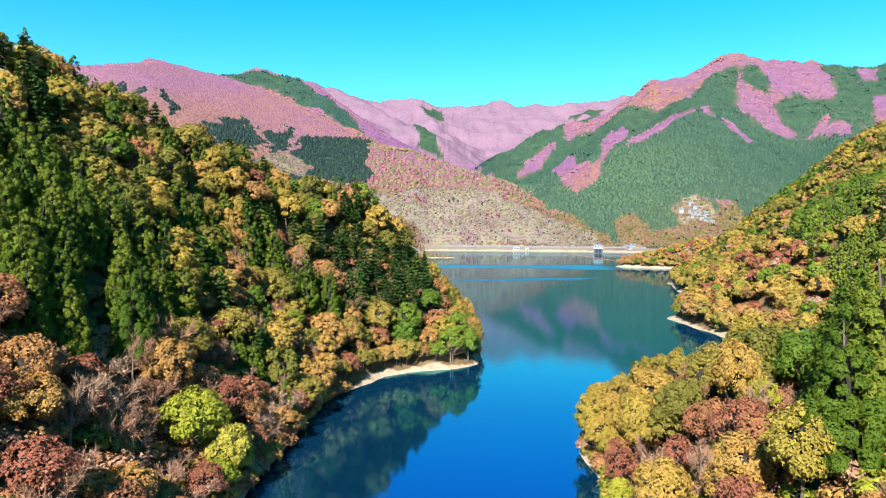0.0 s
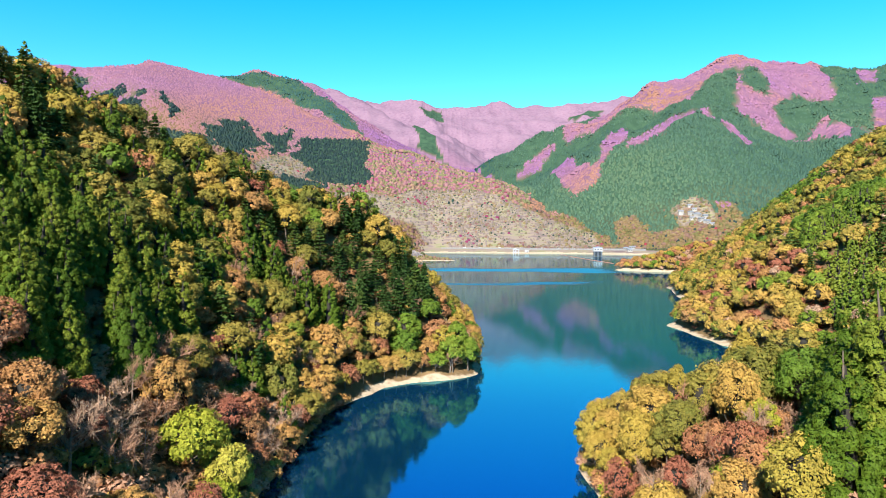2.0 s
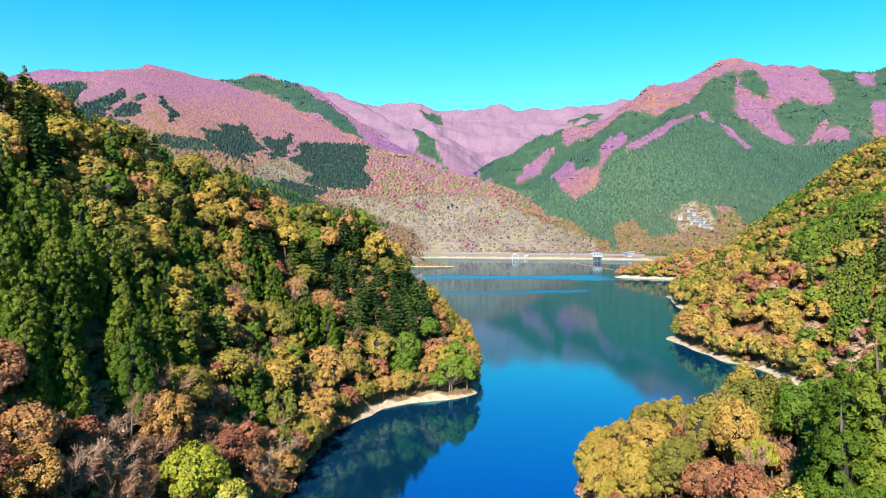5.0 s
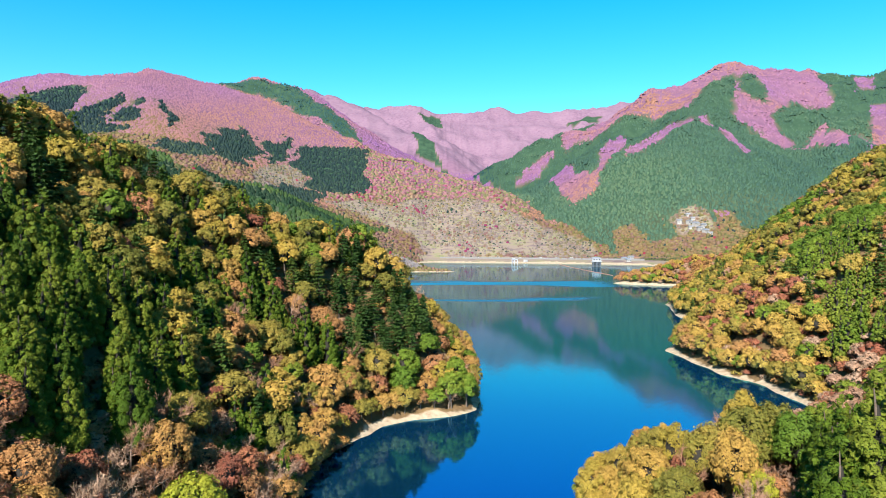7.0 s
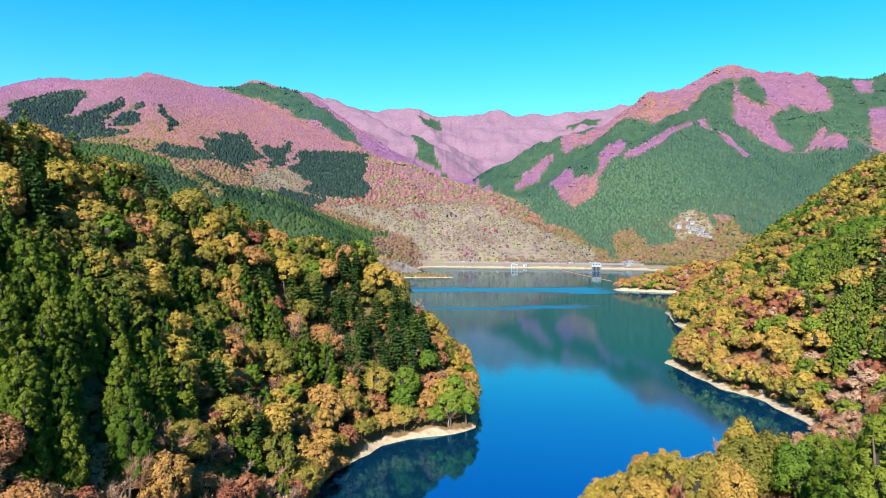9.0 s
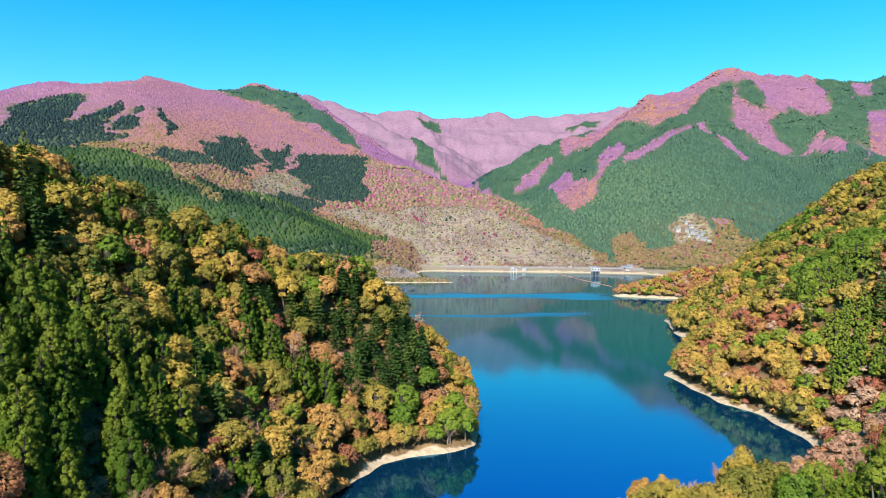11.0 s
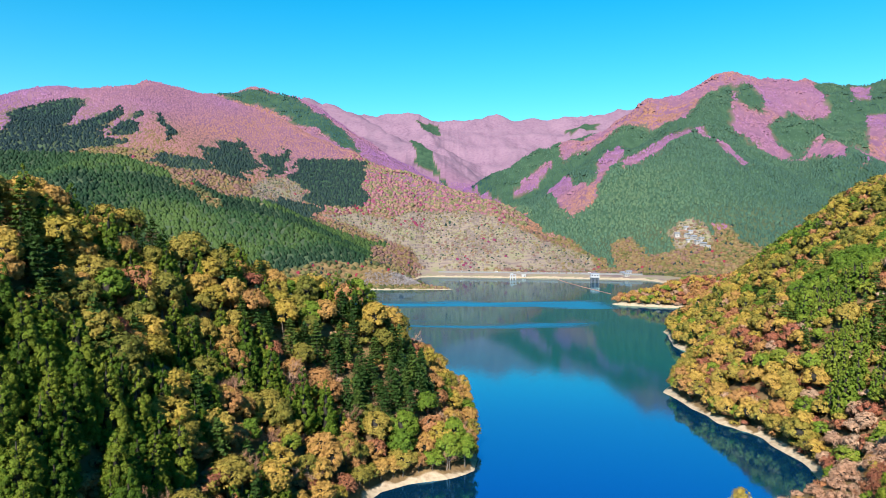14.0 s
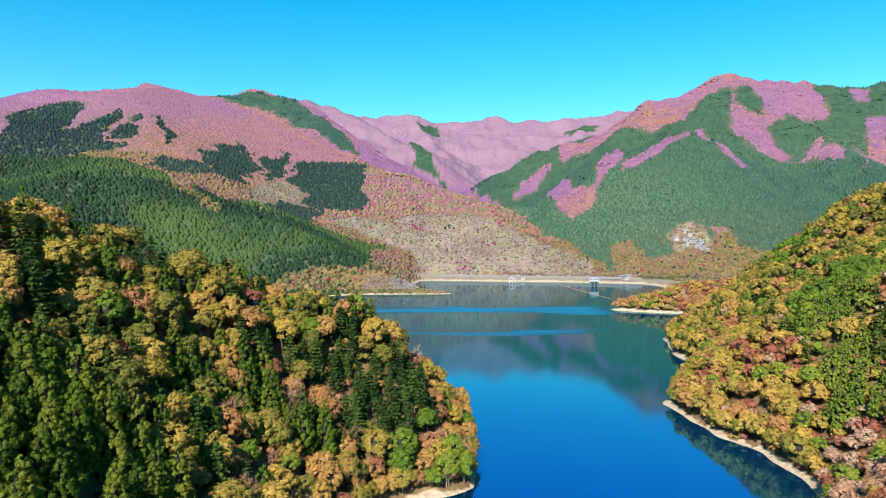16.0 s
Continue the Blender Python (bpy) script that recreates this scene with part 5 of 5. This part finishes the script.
SLATE_ROOF = plain("grey_tile_roof", (0.20, 0.22, 0.26), 0.5)
BLUE_ROOF = plain("blue_grey_metal_roof", (0.24, 0.27, 0.33), 0.4)
BROWN_ROOF = plain("rust_brown_roof", (0.26, 0.14, 0.09), 0.6)
DARK_STEEL = plain("dark_steel", (0.07, 0.075, 0.085), 0.5)
WHITE_STEEL = plain("white_painted_steel", (0.42, 0.42, 0.43), 0.45, 0.06)
ORANGE = plain("orange_float", (0.52, 0.22, 0.13), 0.5, 0.15)
ROPE = plain("pale_rope", (0.55, 0.48, 0.40))
GLASS = plain("dark_window_glass", (0.05, 0.06, 0.075), 0.12, 0.1)
RUBBER = plain("black_rubber", (0.03, 0.03, 0.03))
CAR_PAINT = {"white": plain("white_car_paint", (0.78, 0.78, 0.78), 0.3, 0.03), "silver": plain("silver_car_paint", (0.5, 0.52, 0.54), 0.3, 0.03), "dark": plain("dark_car_paint", (0.05, 0.06, 0.09), 0.3, 0.03)}


def box_mesh(name, size, at, material, bevel=0.04, turn=0.0):
    """A block with eased edges, its middle at the given place."""
    bm = bmesh.new()
    bmesh.ops.create_cube(bm, size=1.0, matrix=pose(*at, 0, 0, turn) @ Matrix.Diagonal((*size, 1)))
    if bevel:
        bmesh.ops.bevel(bm, geom=list(bm.edges), offset=min(bevel, min(size) * 0.3), segments=1, affect="EDGES")
    me = bpy.data.meshes.new(name)
    bm.to_mesh(me)
    bm.free()
    me.materials.append(material)
    return me


def prism_mesh(name, outline, length, at, material, turn=0.0):
    """An outline in x and z, drawn out along y."""
    n = len(outline)
    m = pose(*at, 0, 0, turn)
    v = [m @ Vector((x, s * length / 2, z)) for s in (-1, 1) for x, z in outline]
    me = bpy.data.meshes.new(name)
    me.from_pydata([tuple(p) for p in v], [], [tuple(range(n))[::-1], tuple(range(n, 2 * n))] + [(k, (k + 1) % n, n + (k + 1) % n, n + k) for k in range(n)])
    me.update()
    me.materials.append(material)
    return me


def pole_mesh(name, a, b, r, material, sides=8):
    v, f = tube([a, (np.array(a) + np.array(b)) / 2, b], [r, r, r], sides)
    v = np.concatenate([v, [a, b]])
    n = len(v)
    f = np.concatenate([f, [(s, n - 2, (s + 1) % sides) for s in range(sides)], [(2 * sides + (s + 1) % sides, n - 1, 2 * sides + s) for s in range(sides)]])
    return mesh_of(name, v, f, material, False)


def shore_point(s):
    """Along the far shore, 0 in the west to 1 in the east: the waterline and the way inland."""
    pts = np.array([(-10, 1030), (105, 998), (187, 981), (288, 942)], float)
    seg = np.hypot(*(pts[1:] - pts[:-1]).T)
    run = np.concatenate([[0], np.cumsum(seg)]) / seg.sum()
    p = np.array([np.interp(s, run, pts[:, 0]), np.interp(s, run, pts[:, 1])])
    a, b = np.array([np.interp(max(s - 0.05, 0), run, pts[:, k]) for k in (0, 1)]), np.array([np.interp(min(s + 0.05, 1), run, pts[:, k]) for k in (0, 1)])
    d = (b - a) / np.hypot(*(b - a))
    return p, np.array([-d[1], d[0]]), math.degrees(math.atan2(d[1], d[0]))


def far_road():
    road = tagged(new("road"), "grey lakeside road with a concrete retaining wall and guard rail", "road", kind="structure")
    panels = 34
    for k in range(panels):
        p, inland, turn = shore_point((k + 0.5) / panels)
        at = p + inland * 33
        z = 7.2
        part("road_slab", box_mesh("road_slab", (9.6, 7.5, 0.5), (at[0], at[1], z - 0.25), ASPHALT, 0, turn), road)
        face = p + inland * 29.0
        part("wall_panel", box_mesh("wall_panel", (9.0, 0.5, 3.6), (face[0], face[1], z - 1.6), CONCRETE, 0.05, turn), road)
        q = p + inland * 29.4
        part("rail", box_mesh("rail", (9.3, 0.12, 0.3), (q[0], q[1], z + 0.75), CONCRETE, 0.02, turn), road)
        for off in (-3, 3):
            c = q + np.array([math.cos(radians(turn)), math.sin(radians(turn))]) * off
            part("rail_post", box_mesh("rail_post", (0.14, 0.14, 0.8), (c[0], c[1], z + 0.4), WHITE_STEEL, 0, turn), road)


def car(kind, x, y, z, turn):
    root = tagged(new("car"), kind + " car parked on the lakeside road", "car", "cars on the far road")
    body = [(-2.2, 0.35), (2.2, 0.35), (2.25, 0.8), (1.5, 0.95), (-2.1, 1.0), (-2.25, 0.7)]
    cabin = [(-2.0, 0.98), (1.2, 0.95), (0.5, 1.5), (-1.6, 1.52)]
    part("body", prism_mesh("body", body, 1.75, (0, 0, 0), CAR_PAINT[kind]), root)
    part("windows", prism_mesh("windows", cabin, 1.5, (0, 0, 0), GLASS), root)
    for a in (-1.35, 1.35):
        for s in (-0.8, 0.8):
            part("wheel", pole_mesh("wheel", (a, s - 0.11, 0.33), (a, s + 0.11, 0.33), 0.33, RUBBER, 10), root)
    root.matrix_basis = pose(x, y, z, 0, 0, turn)
    return root


def parked_cars():
    first = {}
    for s, kind in ((0.12, "white"), (0.2, "silver"), (0.3, "white"), (0.42, "white"), (0.47, "dark"), (0.52, "white"), (0.6, "silver"), (0.66, "white"), (0.75, "white"), (0.88, "dark"), (0.93, "white")):
        p, inland, turn = shore_point(s)
        at = p + inland * (34.5 if kind != "silver" else 32)
        if kind in first:
            copy_thing(first[kind], pose(at[0], at[1], 7.2, 0, 0, turn))
        else:
            first[kind] = car(kind, at[0], at[1], 7.2, turn)


def intake_tower():
    t = tagged(new("intake_tower"), "grey and white water intake tower on dark legs in the lake", "intake tower")
    x, y, turn = 210, 893, -8
    t.matrix_basis = pose(x, y, 0, 0, 0, turn)
    for a in (-4.6, 0, 4.6):
        for b in (-3, 3):
            part("leg", box_mesh("leg", (2.0, 2.0, 11), (a, b, 1.6), DARK_STEEL, 0.08), t)
    # panel added behind the legs so that the gaps between them look dark
    part("screen", box_mesh("screen", (11.0, 0.5, 6.5), (0, 3.2, 3.6), DARK_STEEL, 0.05), t)
    for z in (2.2, 4.6):
        part("brace", box_mesh("brace", (10.8, 0.5, 0.5), (0, -3.3, z), DARK_STEEL, 0.03), t)
    part("deck", box_mesh("deck", (13.4, 9.4, 0.8), (0, 0, 7.4), PALE_CONCRETE, 0.08), t)
    part("gatehouse", box_mesh("gatehouse", (11.4, 7.4, 4.2), (0, 0, 9.9), WHITE_WALL, 0.06), t)
    part("roof", prism_mesh("roof", [(-6.4, 12.0), (6.4, 12.0), (6.2, 12.5), (0, 13.8), (-6.2, 12.5)], 8.6, (0, 0, 0), SLATE_ROOF), t)
    for a in (-3.6, 0, 3.6):
        part("window", box_mesh("window", (1.7, 0.12, 1.6), (a, -3.74, 10.0), GLASS, 0.02), t)
    for a in (-6.5, -3.2, 0, 3.2, 6.5):
        part("railing_post", box_mesh("railing_post", (0.12, 0.12, 1.1), (a, -4.55, 8.35), WHITE_STEEL, 0), t)
    part("railing", box_mesh("railing", (13.2, 0.1, 0.12), (0, -4.55, 8.9), WHITE_STEEL, 0), t)
    # footbridge to the shore
    bridge = tagged(new("footbridge"), "slim pale footbridge from the tower to the road", "bridge")
    length = 88.0
    for k in range(11):
        part("deck_span", box_mesh("deck_span", (2.0, 8.0, 0.5), (0, 4 + 8 * k, 7.2), PALE_CONCRETE, 0.03), bridge)
    for k in range(1, 6):
        part("pier", box_mesh("pier", (0.9, 0.9, 12), (0, 16 * k, 1.2), CONCRETE, 0.05), bridge)
    for side in (-0.95, 0.95):
        part("handrail", box_mesh("handrail", (0.08, length, 0.1), (side, 44, 8.4), WHITE_STEEL, 0), bridge)
    bridge.matrix_basis = pose(212, 898, 0, 0, 0, -12)


def gate_frame():
    g = tagged(new("gate_frame"), "white steel gate frame standing at the far bank", "lake gate")
    for a in (-4, -0.4, 4):
        part("post", box_mesh("post", (1.1, 1.4, 10), (a, 0, 2.4), PALE_CONCRETE, 0.06), g)
    for z in (3.6, 7.0):
        part("beam", box_mesh("beam", (9.6, 1.2, 0.9), (0, 0, z), WHITE_STEEL, 0.05), g)
    part("hoist_cabin", box_mesh("hoist_cabin", (4.2, 3.0, 1.8), (-1.5, 0, 8.3), PALE_CONCRETE, 0.05), g)
    g.matrix_basis = pose(107, 962, 0, 0, 0, -14)
    h = tagged(new("pump_house"), "small white pump hut on the far bank", "hut")
    part("wall", box_mesh("wall", (6, 5, 3.4), (0, 0, 1.7), WHITE_WALL, 0.05), h)
    part("roof", box_mesh("roof", (6.8, 5.8, 0.4), (0, 0, 3.6), PALE_CONCRETE, 0.05), h)
    part("door", box_mesh("door", (1.2, 0.12, 2.1), (0.8, -2.52, 1.1), DARK_STEEL, 0.02), h)
    h.matrix_basis = pose(128, 1003, float(height(128, 1003)) - 0.2, 0, 0, -14)


def floating_boom():
    boom = tagged(new("floating_boom"), "long orange floating boom strung across the lake", "floating boom")
    a, b = np.array((172.0, 962.0)), np.array((186.0, 716.0))
    n = 84
    line = []
    for k in range(n + 1):
        s = k / n
        p = a + (b - a) * s + np.array((-4.0, 0)) * math.sin(math.pi * s) * (1 - 0.4 * s)
        line.append((p[0], p[1], 0.16))
    me = None
    for k in range(n):
        p, q = np.array(line[k]), np.array(line[k + 1])
        turn = math.degrees(math.atan2(q[1] - p[1], q[0] - p[0]))
        if me is None:
            v, f = tube([(-1.3, 0, 0), (-1.1, 0, 0), (1.1, 0, 0), (1.3, 0, 0)], [0.08, 0.3, 0.3, 0.08], 8)
            me = mesh_of("float", v, f, ORANGE, True)
        c = (p + q) / 2
        part("float", me, boom).matrix_basis = pose(c[0], c[1], 0.16, 0, 0, turn)
    v, f = tube(line, [0.09] * len(line), 4)
    part("rope", mesh_of("rope", v, f, ROPE), boom)


# ---------------- the hamlet below the eastern mountain ----------------
def house_model(w, d, h, wall, roof, label):
    root = tagged(new("house"), label, "house", "houses of the hamlet")
    part("wall", box_mesh("wall", (w, d, h + 3), (0, 0, h / 2 - 1.5), wall, 0.05), root)
    rise = d * 0.28
    eaves = d / 2 + 0.7
    out = [(-eaves, h - 0.1), (eaves, h - 0.1), (eaves, h + 0.15), (0, h + rise + 0.25), (-eaves, h + 0.15)]
    part("roof", prism_mesh("roof", out, w + 1.4, (0, 0, 0), roof, 90), root)
    gable = [(-d / 2, h - 0.1), (d / 2, h - 0.1), (0, h + rise - 0.1)]
    part("gable", prism_mesh("gable", gable, w - 0.05, (0, 0, 0), wall, 90), root)
    for z in ([1.4] if h < 4 else [1.4, h - 1.4]):
        for k in range(max(int(w / 3.2), 2)):
            x = (k + 0.5) / max(int(w / 3.2), 2) * w - w / 2
            win = part("window", box_mesh("window", (1.5, 0.14, 1.2), (x, -d / 2 - 0.02, z), GLASS, 0.02), root)
            part("frame", box_mesh("frame", (1.75, 0.08, 0.1), (x, -d / 2 - 0.06, z - 0.66), WHITE_STEEL, 0), win)
    return root


def hamlet():
    kinds = [house_model(10, 7.5, 5.6, WHITE_WALL, SLATE_ROOF, "white two-storey house with a grey tiled roof"),
             house_model(8.5, 6.5, 3.4, WHITE_WALL, BLUE_ROOF, "low white house with a blue-grey metal roof"),
             house_model(11, 7, 3.6, TIMBER_WALL, BROWN_ROOF, "old brown timber house with a rusty roof"),
             house_model(13, 8, 6.0, WHITE_WALL, BLUE_ROOF, "large white house with a pale blue roof")]
    used = set()
    for k, (x, y, kind, turn) in enumerate(HAMLET):
        m = pose(x, y, float(height(x, y)) + 0.3, 0, 0, turn) @ Matrix.Scale(0.8, 4)
        if kind in used:
            copy_thing(kinds[kind], m).matrix_basis = m
        else:
            kinds[kind].matrix_basis = m
            used.add(kind)


# x, y, which house, its turn
HAMLET = [(414, 1149, 0, -8), (417, 1134, 2, 25), (428, 1140, 0, 25), (437, 1149, 1, -8), (425, 1127, 1, 0), (435, 1129, 3, 25), (436, 1115, 0, 10), (442, 1105, 3, 25), (448, 1099, 1, -20), (430, 1104, 2, 25), (426, 1154, 2, -20), (445, 1121, 0, 10), (434, 1162, 1, 0), (274, 988, 1, 25), (282, 982, 0, -8), (290, 982, 2, -8), (275, 970, 1, 10)]


far_road()
parked_cars()
intake_tower()
gate_frame()
floating_boom()
hamlet()
